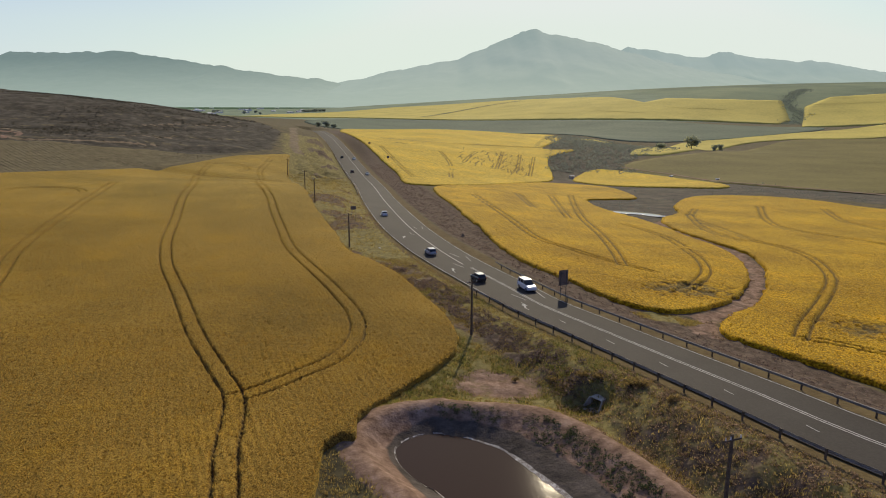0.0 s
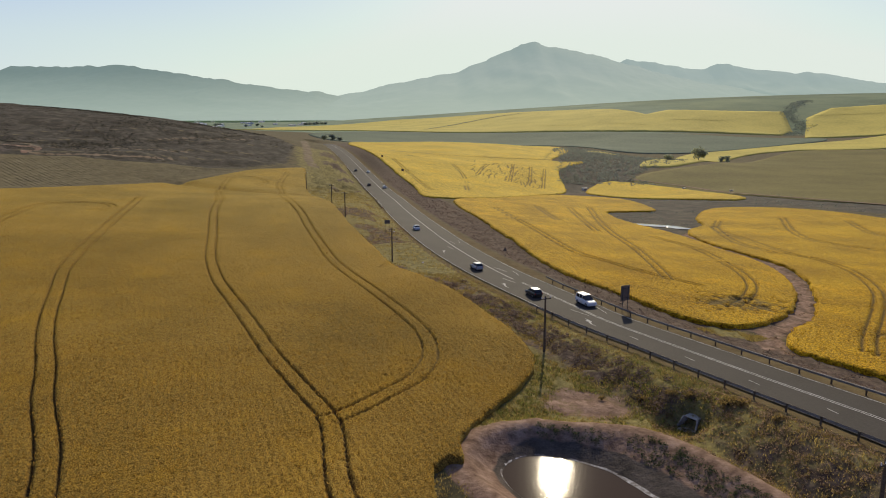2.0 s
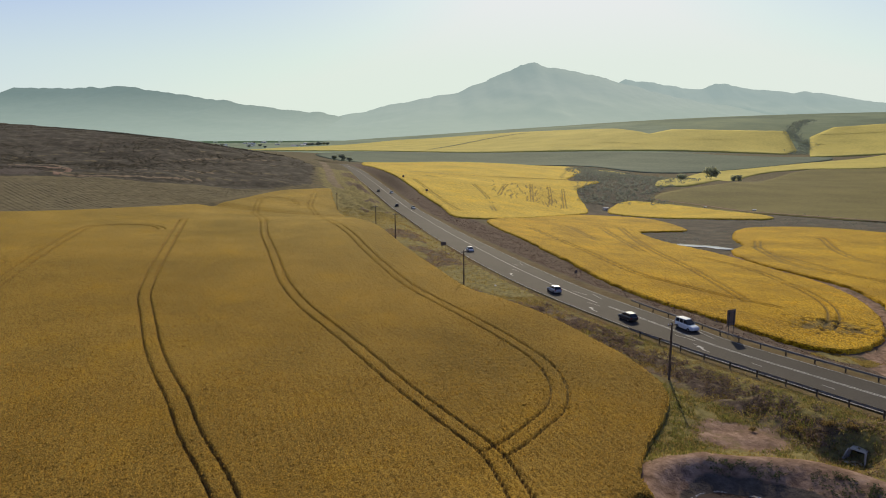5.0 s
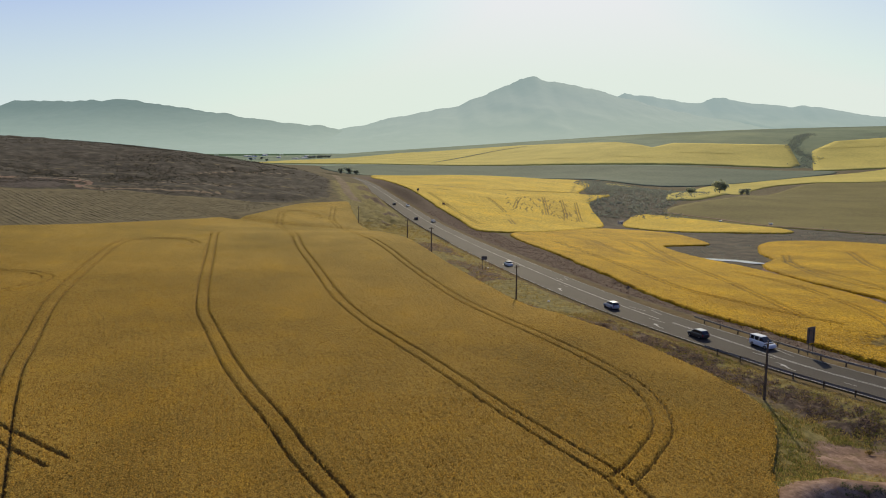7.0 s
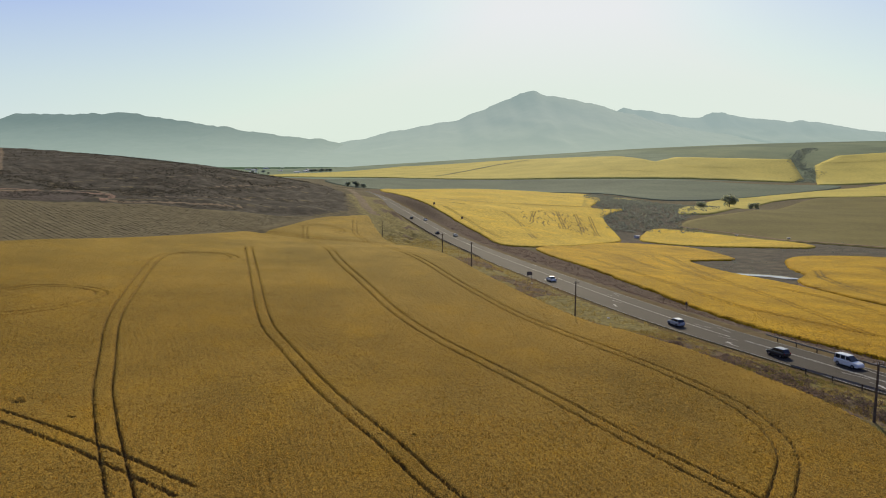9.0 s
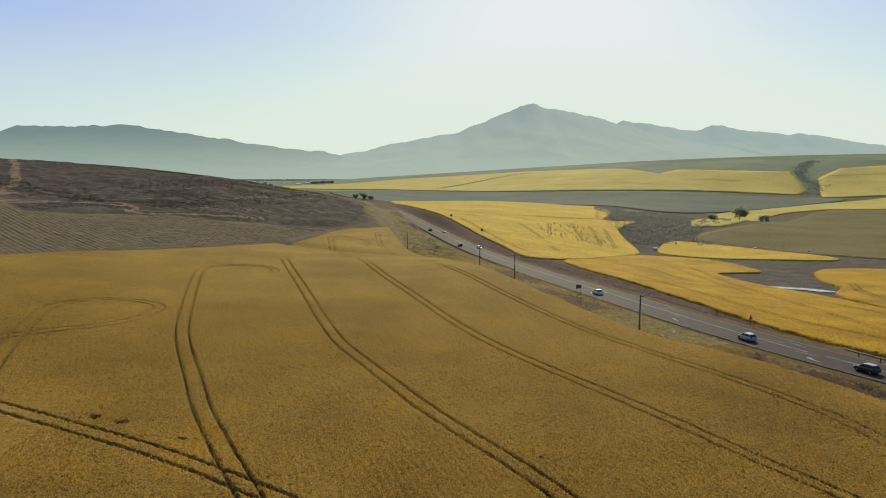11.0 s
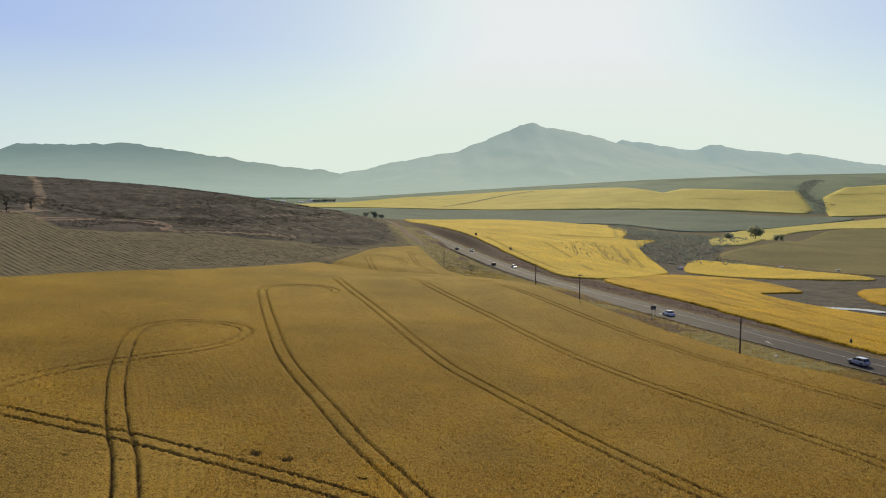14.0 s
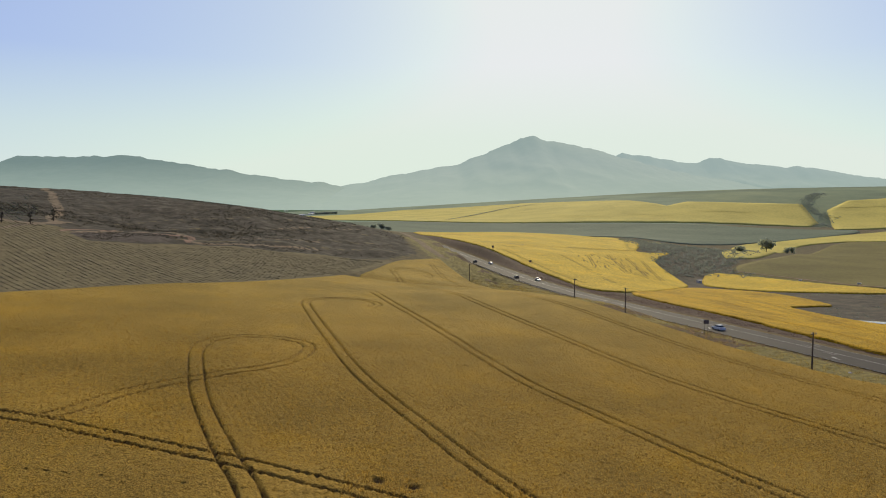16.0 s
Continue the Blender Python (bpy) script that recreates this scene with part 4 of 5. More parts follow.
def road_strip(y0, y1, offset, width, from_right=True, lift=0.012, name="road_line", label="white painted road line"):
    k = (ROADLINE[:, 1] >= y0) & (ROADLINE[:, 1] <= y1)
    line = ROADLINE[k]
    o = (line[:, 3] if from_right else -line[:, 3]) + offset
    ob = ribbon(name, line, o - width / 2, o + width / 2, lift, PAINT)
    return tagged(ob, label, "road marking", kind="structure")


# ---- road markings ----
road_strip(-10, 700, -0.22, 0.11)
road_strip(-10, 700, 0.22, 0.11, False)
road_strip(-10, 128, -4.0, 0.13)
road_strip(-10, 128, -4.35, 0.13)
road_strip(126, 690, -4.5, 0.2)


def flat_mark(y, offset, outline_points, label, group):
    """A painted figure on the tar: its plan points run across and along the lane."""
    x, yy, z, turn, half = along_road(y, 0)
    bm = bmesh.new()
    bm.faces.new([bm.verts.new((px, py, 0)) for px, py in outline_points])
    ob = part("road_marking", bm, PAINT)
    x, yy, z, turn, half = along_road(y, half + offset)
    ob.matrix_basis = pose(x, yy, z + 0.014, 0, 0, turn)
    return tagged(ob, label, "road marking", group, "structure")


for k in range(9):
    flat_mark(101 - k * 9.3, -6.5, [(-0.05, -1.1), (0.05, -1.1), (0.05, 1.1), (-0.05, 1.1)], "short white lane dash on the tar", "lane dashes")
for y, off in ((99, -7.4), (124, -8.4), (158, -8.9), (199, -9.3)):
    flat_mark(y, off, [(-0.07, -2.6), (0.07, -2.6), (0.07, 0.1), (0.62, 1.3), (0.85, 1.1), (0.8, 2.2), (0.1, 1.9), (0.36, 1.5), (-0.07, 0.5)], "white merging arrow on the tar", "merging arrows")
for y, off, lean in ((104, -5.3, 0.5), (127, -5.6, 0.5), (162, -5.7, 0.5), (104, -1.6, -0.4), (132, -1.8, -0.4), (136, -3.0, 0.5), (170, -1.7, -0.4), (170, -3.2, 0.4)):
    flat_mark(y, off, [(-0.06 + lean, -2.8), (0.06 + lean, -2.8), (0.06 - lean, 2.8), (-0.06 - lean, 2.8)], "slanting white lane guide bar", "guide bars")


# ---- guardrails ----
def guardrail(y0, y1, side, label, flare=0.0):
    """A folded steel beam on posts beside the tar."""
    base = new("guardrail")
    ys = np.arange(y0, y1, 1.27)
    pts = []
    for y in ys:
        half = along_road(y, 0)[4]
        out = side * (half + 0.75 + (flare * max(0, (y - (y1 - 8)) / 8)))
        x, yy, z, turn, _ = along_road(y, out)
        pts.append((x, yy, z, turn))
    profile = [(-0.02, 0.42), (0.05, 0.47), (0.05, 0.53), (-0.03, 0.57), (0.05, 0.62), (0.05, 0.68), (-0.02, 0.73)]
    V, F = [], []
    for x, y, z, turn in pts:
        c, s = math.cos(radians(turn)), math.sin(radians(turn))
        for u, h in profile:
            u *= -side
            V.append((x + u * c, y + u * s, z + h))
        for u, h in profile[::-1]:
            u = u * -side + 0.012 * side
            V.append((x + u * c, y + u * s, z + h))
    n = len(profile) * 2
    for i in range(len(pts) - 1):
        for j in range(n):
            F.append((i * n + j, i * n + (j + 1) % n, (i + 1) * n + (j + 1) % n, (i + 1) * n + j))
    beam = mesh_object("beam", V, F, STEEL, False)
    beam.parent = base
    post_mesh = None
    for x, y, z, turn in pts[1::3]:
        if post_mesh is None:
            bm = bmesh.new()
            box(bm, (0.13, 0.16, 1.3), (0, 0, 0.08), bevel=0.015)
            box(bm, (0.16, 0.12, 0.26), (side * -0.06, 0, 0.57))
            first = part("post", bm, WOOD, base)
            post_mesh = first.data
        else:
            first = part("post", post_mesh, None, base)
        c, s = math.cos(radians(turn)), math.sin(radians(turn))
        first.matrix_basis = pose(x + side * 0.12 * c, y + side * 0.12 * s, z, 0, 0, turn)
    return tagged(base, label, "guardrail", "road guardrails")


guardrail(4, 111, -1, "galvanised roadside guardrail on timber posts above the bank", 0.6)
guardrail(4, 127, 1, "galvanised roadside guardrail on timber posts beside weeds", 0.5)
guardrail(262, 460, -1, "distant galvanised guardrail above an eroded slope")


# ---- power poles ----
def power_pole(x, y, height, lean, label):
    base = new("power_pole")
    base.matrix_basis = pose(x, y, level(x, y) - 0.1, lean, 0, 22)
    bm = bmesh.new()
    rod(bm, (0, 0, 0), (0, 0, height * 0.5), 0.17, 0.145, 10)
    rod(bm, (0, 0, height * 0.5), (0, 0, height), 0.145, 0.115, 10)
    part("pole", bm, WOOD, base)
    bm = box(bmesh.new(), (1.5, 0.1, 0.12), (0, -0.12, height - 0.35), bevel=0.012)
    arm = part("crossarm", bm, WOOD, base)
    for u in (-0.66, -0.22, 0.66):
        bm = bmesh.new()
        rod(bm, (u, -0.12, height - 0.3), (u, -0.12, height - 0.08), 0.05, 0.035, 8)
        part("insulator", bm, WHITE, arm, "pale porcelain insulator")
    return tagged(base, label, "power pole", "power poles along the road")


power_pole(19.6, 42.6, 7.8, 0.5, "dark wooden power pole among scrub by the pond")
power_pole(3.9, 87.6, 7.8, 0.0, "dark wooden power pole beside the field's corner")
power_pole(-20.5, 146.8, 7.6, 0.0, "dark wooden power pole at the field edge")
power_pole(-38.9, 206, 7.6, -0.6, "dark wooden power pole on the grass verge")
power_pole(-47.2, 233, 7.0, 0.4, "dark wooden power pole on the grass verge")
power_pole(-74.6, 328.5, 8.6, 0.0, "dark wooden power pole at the field's far corner")


# ---- road signs ----
def sign_board(x, y, turn, wide, high, clear, posts, label, shape="board", face=None):
    """A road sign: a panel with a rim on one or two steel posts, seen from behind or in front."""
    base = new("road_sign")
    z = level(x, y)
    base.matrix_basis = pose(x, y, z - 0.05, 0, 0, turn)
    for u in ((-wide * 0.3, wide * 0.3) if posts == 2 else (0,)):
        bm = rod(bmesh.new(), (u, 0, 0), (u, 0, clear + high * 0.9), 0.05, 0.05, 8)
        part("post", bm, DARKSTEEL, base)
    bm = bmesh.new()
    if shape == "board":
        box(bm, (wide, 0.05, high), (0, 0.07, clear + high / 2), bevel=0.01)
    else:
        pts = [(-wide / 2, 0), (wide / 2, 0), (0, high)]
        front = [bm.verts.new((u, 0.06, clear + h)) for u, h in pts]
        back = [bm.verts.new((u, 0.09, clear + h)) for u, h in pts]
        bm.faces.new(front)
        bm.faces.new(back[::-1])
        for i in range(3):
            bm.faces.new([front[i], back[i], back[(i + 1) % 3], front[(i + 1) % 3]])
    panel = part("panel", bm, face or SIGNBACK, base)
    if shape == "board":
        for h in (0.2, 0.8):
            bm = box(bmesh.new(), (wide * 0.94, 0.05, 0.07), (0, 0.02, clear + high * h))
            part("stiffener", bm, DARKSTEEL, panel)
    return tagged(base, label, "road sign", "road signs")


sign_board(19.3, 105.4, 24, 1.7, 2.5, 1.9, 2, "tall grey road sign seen from its back, behind the guardrail")
sign_board(-24.6, 186, 12, 1.5, 1.0, 2.9, 2, "small dark board sign on two posts beside the road")
sign_board(4.6, 152, 20, 1.0, 0.9, 1.5, 1, "small triangular warning sign on the verge", "triangle")
sign_board(-33.5, 419, 12, 1.4, 1.3, 1.8, 2, "dark board sign beside the far road")
sign_board(-50.5, 474, 12, 1.4, 1.3, 1.8, 2, "dark board sign beside the far road")


# ---- culvert ----
def culvert():
    base = new("culvert")
    base.matrix_basis = pose(16.4, 68.0, 4.15, 0, 0, -52)
    w, h, deep, t = 1.35, 1.0, 2.4, 0.09
    for name, size, at in (("roof_slab", (w + 2 * t, deep, t), (0, deep / 2, h + t / 2)), ("floor_slab", (w + 2 * t, deep + 1.2, t), (0, deep / 2 - 0.6, -t / 2)),
                           ("side_wall", (t, deep, h), (-w / 2 - t / 2, deep / 2, h / 2)), ("side_wall", (t, deep, h), (w / 2 + t / 2, deep / 2, h / 2))):
        part(name, box(bmesh.new(), size, at, bevel=0.03), CONCRETE, base)
    # block added to close the barrel with painted shade
    part("shade_block", box(bmesh.new(), (w - 0.02, 0.2, h - 0.02), (0, 0.75, h / 2)), CULVERT_SHADE, base, "dark block painting the shade inside the culvert")
    for s in (-1, 1):
        bm = bmesh.new()
        a = [(s * (w / 2 + t), 0.0, -0.3), (s * (w / 2 + t), 0.0, h + t), (s * (w / 2 + 0.3), -0.75, 0.1), (s * (w / 2 + 0.3), -0.75, -0.3)]
        front = [bm.verts.new(p) for p in a]
        back = [bm.verts.new((p[0] + s * 0.12, p[1] + 0.04, p[2])) for p in a]
        bm.faces.new(front)
        bm.faces.new(back[::-1])
        for i in range(4):
            bm.faces.new([front[i], back[i], back[(i + 1) % 4], front[(i + 1) % 4]])
        part("wing_wall", bm, CONCRETE, base)
    return tagged(base, "pale concrete box culvert in the road bank", "culvert")


culvert()


# ---- pond ----
def build_pond():
    line = outline([tuple(p) for p in POND], 0.8)
    c = line.mean(0)
    V, F = [], []
    rings = 8
    for k in range(rings + 1):
        for x, y in line:
            px, py = c + (np.array([x, y]) - c) * (k / rings * 1.03 + 0.001)
            V.append((px, py, WATER))
    n = len(line)
    for k in range(rings):
        for i in range(n):
            F.append((k * n + i, (k + 1) * n + i, (k + 1) * n + (i + 1) % n, k * n + (i + 1) % n))
    tagged(mesh_object("water", V, F, MURK), "murky brown farm pond water", "pond", kind="structure")
    rng = np.random.default_rng(4)
    V, F = [], []
    # shoreline strip, wider to the right where sparkle is painted
    for i, (x, y) in enumerate(line):
        d = np.array([x, y]) - c
        d /= np.linalg.norm(d)
        wide = 0.04 + 0.07 * rng.random() + (0.06 + 0.24 * rng.random() if x > 1.5 else 0)
        for o in (-wide, wide):
            p = np.array([x, y]) + d * (o + 0.12 * (rng.random() - 0.5))
            V.append((p[0], p[1], WATER + 0.02 + (0.06 if o > 0 else 0)))
    F = [(2 * i, 2 * i + 1, 2 * ((i + 1) % n) + 1, 2 * ((i + 1) % n)) for i in range(n)]
    tagged(mesh_object("shore_glitter", V, F, GLITTER), "pale broken shoreline strip with painted sun glitter", "shore", kind="structure")


build_pond()
# bright glare on this water is put into its pale base colour
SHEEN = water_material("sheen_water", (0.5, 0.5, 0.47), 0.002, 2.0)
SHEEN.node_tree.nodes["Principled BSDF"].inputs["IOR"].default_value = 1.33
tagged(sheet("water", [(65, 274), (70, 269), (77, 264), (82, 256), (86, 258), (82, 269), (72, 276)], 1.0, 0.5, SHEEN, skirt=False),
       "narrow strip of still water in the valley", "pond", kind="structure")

# ---- cars ----
def car_paint(name, tone, rough=0.3):
    m = material(name, [tuple(c * 0.94 for c in tone), tone, tuple(min(1, c * 1.04) for c in tone)], 2.0, rough=rough, spec=0.5)
    m.node_tree.nodes["Principled BSDF"].inputs["Coat Weight"].default_value = 0.6
    return m


PAINT_WHITE = car_paint("white_car_paint", (0.72, 0.72, 0.70))
PAINT_SILVER = car_paint("silver_car_paint", (0.42, 0.42, 0.42))
PAINT_BLACK = car_paint("black_car_paint", (0.02, 0.02, 0.022))
GLASS = material("tinted_car_glass", [(0.015, 0.017, 0.018), (0.02, 0.022, 0.024), (0.03, 0.032, 0.034)], 1.0, rough=0.08, spec=0.6)
RUBBER = material("black_rubber", [(0.015, 0.015, 0.015), (0.02, 0.02, 0.02), (0.03, 0.03, 0.03)], 5.0)
LAMP_RED = material("red_lamp_glass", [(0.25, 0.01, 0.01), (0.35, 0.015, 0.012), (0.4, 0.02, 0.015)], 5.0, rough=0.2)
LAMP_CLEAR = material("clear_lamp_glass", [(0.6, 0.6, 0.6), (0.7, 0.7, 0.7), (0.8, 0.8, 0.8)], 5.0, rough=0.15)


def loft(bm, sections):
    """Skin over rings of equally many places, closed at both ends."""
    rings = [[bm.verts.new(p) for p in s] for s in sections]
    n = len(rings[0])
    for a, b in zip(rings[:-1], rings[1:]):
        for i in range(n):
            bm.faces.new([a[i], a[(i + 1) % n], b[(i + 1) % n], b[i]])
    bm.faces.new(rings[0][::-1])
    bm.faces.new(rings[-1])
    bmesh.ops.recalc_face_normals(bm, faces=bm.faces)
    return bm


def ring(y, wide, low, high, round_by=0.12):
    w, r = wide / 2, round_by
    return [(-w, y, low + r), (-w, y, high - r), (-w + r, y, high), (w - r, y, high), (w, y, high - r), (w, y, low + r), (w - r, y, low), (-w + r, y, low)]


def car(kind, paint, roof_paint, label):
    """A car at the origin, its nose along +y."""
    base = new("car")
    long, wide, tall = {"hatch": (3.7, 1.62, 1.45), "sedan": (4.2, 1.68, 1.42), "van": (4.2, 1.7, 1.75)}[kind]
    h = long / 2
    waist = 0.92 if kind != "van" else 1.05
    bm = loft(bmesh.new(), [ring(-h, wide * 0.84, 0.36, waist - 0.12), ring(-h + 0.15, wide * 0.96, 0.24, waist), ring(-h * 0.4, wide, 0.2, waist), ring(h * 0.35, wide, 0.2, waist),
                            ring(h * 0.8, wide * 0.97, 0.22, waist - 0.13), ring(h - 0.1, wide * 0.9, 0.26, waist - 0.22), ring(h, wide * 0.78, 0.34, waist - 0.32)])
    part("body", bm, paint, base)
    rear = {"hatch": -h + 0.12, "sedan": -h + 0.75, "van": -h + 0.1}[kind]
    bm = loft(bmesh.new(), [ring(rear, wide * 0.86, waist - 0.1, waist + 0.04, 0.05), ring(rear + (0.35 if kind != "van" else 0.12), wide * 0.8, waist - 0.1, tall - 0.07, 0.1),
                            ring(h * 0.12, wide * 0.8, waist - 0.1, tall - 0.05, 0.1), ring(h * 0.5, wide * 0.88, waist - 0.1, waist + 0.02, 0.05)])
    cabin = part("cabin_glass", bm, GLASS, base, "dark tinted cabin glass")
    bm = loft(bmesh.new(), [ring(rear + (0.33 if kind != "van" else 0.1), wide * 0.76, tall - 0.13, tall - 0.03, 0.04), ring(-0.1, wide * 0.8, tall - 0.1, tall, 0.04), ring(h * 0.14, wide * 0.76, tall - 0.14, tall - 0.04, 0.04)])
    part("roof", bm, roof_paint, base)
    for s in (-1, 1):
        for y in ((-0.05, rear + 0.4) if kind != "van" else (-0.05, -h * 0.45, rear + 0.18)):
            bm = box(bmesh.new(), (0.05, 0.09, tall - waist - 0.05), (s * wide * 0.415, y, (tall + waist) / 2 - 0.04), Matrix.Rotation(radians(s * -9), 4, "Y"))
            part("pillar", bm, paint, cabin)
        part("mirror", box(bmesh.new(), (0.16, 0.1, 0.12), (s * (wide / 2 + 0.05), h * 0.3, waist + 0.06), bevel=0.03), paint, base)
        part("headlight", box(bmesh.new(), (0.34, 0.12, 0.16), (s * wide * 0.33, h - 0.1, 0.62), bevel=0.03), LAMP_CLEAR, base, "clear headlight")
        part("tail_light", box(bmesh.new(), (0.18, 0.08, 0.3), (s * wide * 0.41, -h + 0.05, 0.74), bevel=0.02), LAMP_RED, base, "red tail light")
        for y in (-h * 0.6, h * 0.6):
            bm = rod(bmesh.new(), (s * (wide / 2 - 0.2), y, 0.31), (s * (wide / 2 + 0.01), y, 0.31), 0.31, 0.31, 16)
            tyre = part("wheel", bm, RUBBER, base)
            part("rim", rod(bmesh.new(), (s * (wide / 2), y, 0.31), (s * (wide / 2 + 0.025), y, 0.31), 0.19, 0.17, 10), STEEL, tyre, "silver wheel rim")
    part("windscreen_wiper", box(bmesh.new(), (0.5, 0.02, 0.02), (0.1, h * 0.5, waist + 0.04)), RUBBER, cabin)
    return tagged(base, label, "car", "cars on the road")


def parked(ob, y, lane, away=True):
    x, yy, z, turn, half = along_road(y, 0)
    x, yy, z, turn, half = along_road(y, half + lane)
    ob.matrix_basis = pose(x, yy, z + 0.005, 0, 0, turn + (0 if away else 180))


parked(car("hatch", PAINT_SILVER, PAINT_WHITE, "silver hatchback driving on the asphalt road"), 139, -7.6)
parked(car("hatch", PAINT_BLACK, PAINT_SILVER, "black hatchback with a light roof on the road"), 116.5, -7.0)
parked(car("van", PAINT_WHITE, PAINT_WHITE, "white delivery van coming along the road"), 108.5, -1.9, False)
parked(car("sedan", PAINT_WHITE, PAINT_WHITE, "white sedan on the far stretch of road"), 197, -8.4)
parked(car("sedan", PAINT_SILVER, PAINT_WHITE, "silver sedan coming along the far road"), 354, -2.2, False)
parked(car("hatch", PAINT_BLACK, PAINT_BLACK, "dark hatchback on the far stretch of road"), 366, -9.0)
parked(car("sedan", PAINT_BLACK, PAINT_BLACK, "dark sedan on the far rise of the road"), 440, -9.0)
parked(car("sedan", PAINT_WHITE, PAINT_WHITE, "white car on the far rise of the road"), 430, -2.2, False)


# ---- growing things ----
def leaf_cloud(rng, places, radii, leaves, squash=0.75, leaf=0.22):
    """Many small leaf triangles filling lumpy domes at the places."""
    n = len(places)
    c = np.repeat(np.asarray(places, float), leaves, 0)
    r = np.repeat(np.asarray(radii, float), leaves)
    d = rng.normal(size=(n * leaves, 3))
    d /= np.linalg.norm(d, axis=1)[:, None]
    d[:, 2] = np.abs(d[:, 2]) * 1.0 - 0.1
    reach = r * (0.45 + 0.55 * rng.random(n * leaves) ** 0.6) * (0.75 + 0.5 * np.repeat(rng.random(n), leaves))
    mid = c + d * reach[:, None] * np.array([1, 1, squash * 1.3])
    a, b = rng.normal(size=(n * leaves, 3)), rng.normal(size=(n * leaves, 3))
    a /= np.linalg.norm(a, axis=1)[:, None]
    b -= (a * b).sum(1)[:, None] * a
    b /= np.linalg.norm(b, axis=1)[:, None]
    s = (r * leaf * (0.6 + 0.8 * rng.random(n * leaves)))[:, None]
    V = np.stack([mid - a * s, mid + a * s * 0.9, mid + b * s * 1.3], 1).reshape(-1, 3)
    return V, np.arange(len(V)).reshape(-1, 3)


def blades(rng, places, heights, each=6, spread=0.25, thick=0.05):
    n = len(places)
    c = np.repeat(np.asarray(places, float), each, 0)
    h = np.repeat(np.asarray(heights, float), each) * (0.6 + 0.7 * rng.random(n * each))
    foot = c + np.c_[rng.normal(0, spread, (n * each, 2)), np.full(n * each, -0.08)]
    ang = rng.random(n * each) * math.tau
    side = np.c_[np.cos(ang), np.sin(ang), np.zeros(n * each)] * (thick * (0.6 + rng.random(n * each)))[:, None]
    tip = foot + np.c_[rng.normal(0, 0.25, (n * each, 2)) * h[:, None], h]
    V = np.stack([foot - side, foot + side, tip], 1).reshape(-1, 3)
    return V, np.arange(len(V)).reshape(-1, 3)


def sown(seed, count, x0, y0, x1, y1, fit):
    rng = np.random.default_rng(seed)
    x, y = rng.uniform(x0, x1, count), rng.uniform(y0, y1, count)
    k = fit(x, y)
    x, y = x[k], y[k]
    return rng, np.c_[x, y, ground(x, y)]


NEAR_LINE, CREEK_LINE, EAST_LINE = outline(NEAR_FIELD, 3), outline(CREEK_FIELD, 3), outline(EAST_FIELD, 3)


def on_left_verge(x, y):
    d = beside(ROADLINE[::2], x, y)[0]
    ok = (d < -HALF - 0.5) & (d > -60) & ~inside(x, y, NEAR_LINE)
    r = -depth_in(x, y, POND)
    return ok & (r > 4.6 + 3.6 * ease((x - 1) / 13)) & (np.hypot((x - 6.5) / 1.3, y - 72) > 3.5)


def on_right_verge(x, y):
    d = beside(ROADLINE[::2], x, y)[0]
    return (d > HALF + 1.0 + 2.6 * ease((y - 100) / 40)) & (d < HALF + 18) & ~inside(x, y, CREEK_LINE) & ~inside(x, y, EAST_LINE) & ~inside(x, y, CREEK) & (np.hypot((x - 35) / 2.2, y - 102) > 2.2)


def on_bank(x, y):
    r = -depth_in(x, y, POND)
    rim = 3.2 + 3.4 * ease((x - 1) / 13)
    return (r > rim * 0.5) & (r < rim * 0.95) & (x > -0.5) & (y > 40)


def stuff(name, made, mat, label, category):
    return tagged(mesh_object(name, made[0], made[1], mat, False), label, category, kind="stuff")


rng, p = sown(11, 60000, -60, 36, 50, 135, on_left_verge)
stuff("grass", blades(rng, p, 0.12 + 0.24 * lumps(p[:, 0], p[:, 1], 0.2, 2), 6, 0.35, 0.045), GRASS, "dry olive grass on the road bank", "grass")
rng, p = sown(12, 9000, -90, 130, 0, 340, on_left_verge)
stuff("grass", blades(rng, p, 0.2 + 0.3 * rng.random(len(p)), 6, 0.6, 0.09), GRASS, "dry olive grass along the field edge", "grass")
rng, p = sown(13, 26000, -40, 36, 50, 135, lambda x, y: on_left_verge(x, y) & (lumps(x, y, 0.09, 5) > 0.42))
stuff("scrub", leaf_cloud(rng, p, 0.1 + 0.26 * rng.random(len(p)) ** 1.6, 14), SHRUB, "low dry shrubs on the road bank", "scrub")
rng, p = sown(14, 26000, -100, 60, 20, 330, lambda x, y: on_left_verge(x, y) & (lumps(x, y, 0.05, 9) > 0.56))
stuff("scrub", leaf_cloud(rng, p, 0.16 + 0.4 * rng.random(len(p)) ** 1.5, 20), WEED, "dark brown weeds in patches on the verge", "scrub")
rng, p = sown(20, 16000, -20, 66, 34, 128, lambda x, y: on_left_verge(x, y) & (np.abs(beside(ROADLINE[::2], x, y)[0] + HALF + 5.6) < 2.6) & (lumps(x, y, 0.25, 3) > 0.38))
stuff("weeds", leaf_cloud(rng, p, 0.16 + 0.42 * rng.random(len(p)) ** 1.6, 20, 0.95), DARK_WEED, "purplish brown weed clumps along the road bank", "scrub")
rng, p = sown(22, 7000, 12, 34, 44, 72, on_left_verge)
stuff("scrub", leaf_cloud(rng, p, 0.12 + 0.3 * rng.random(len(p)) ** 1.6, 18), WEED, "brown scrub on the bank below the guardrail", "scrub")


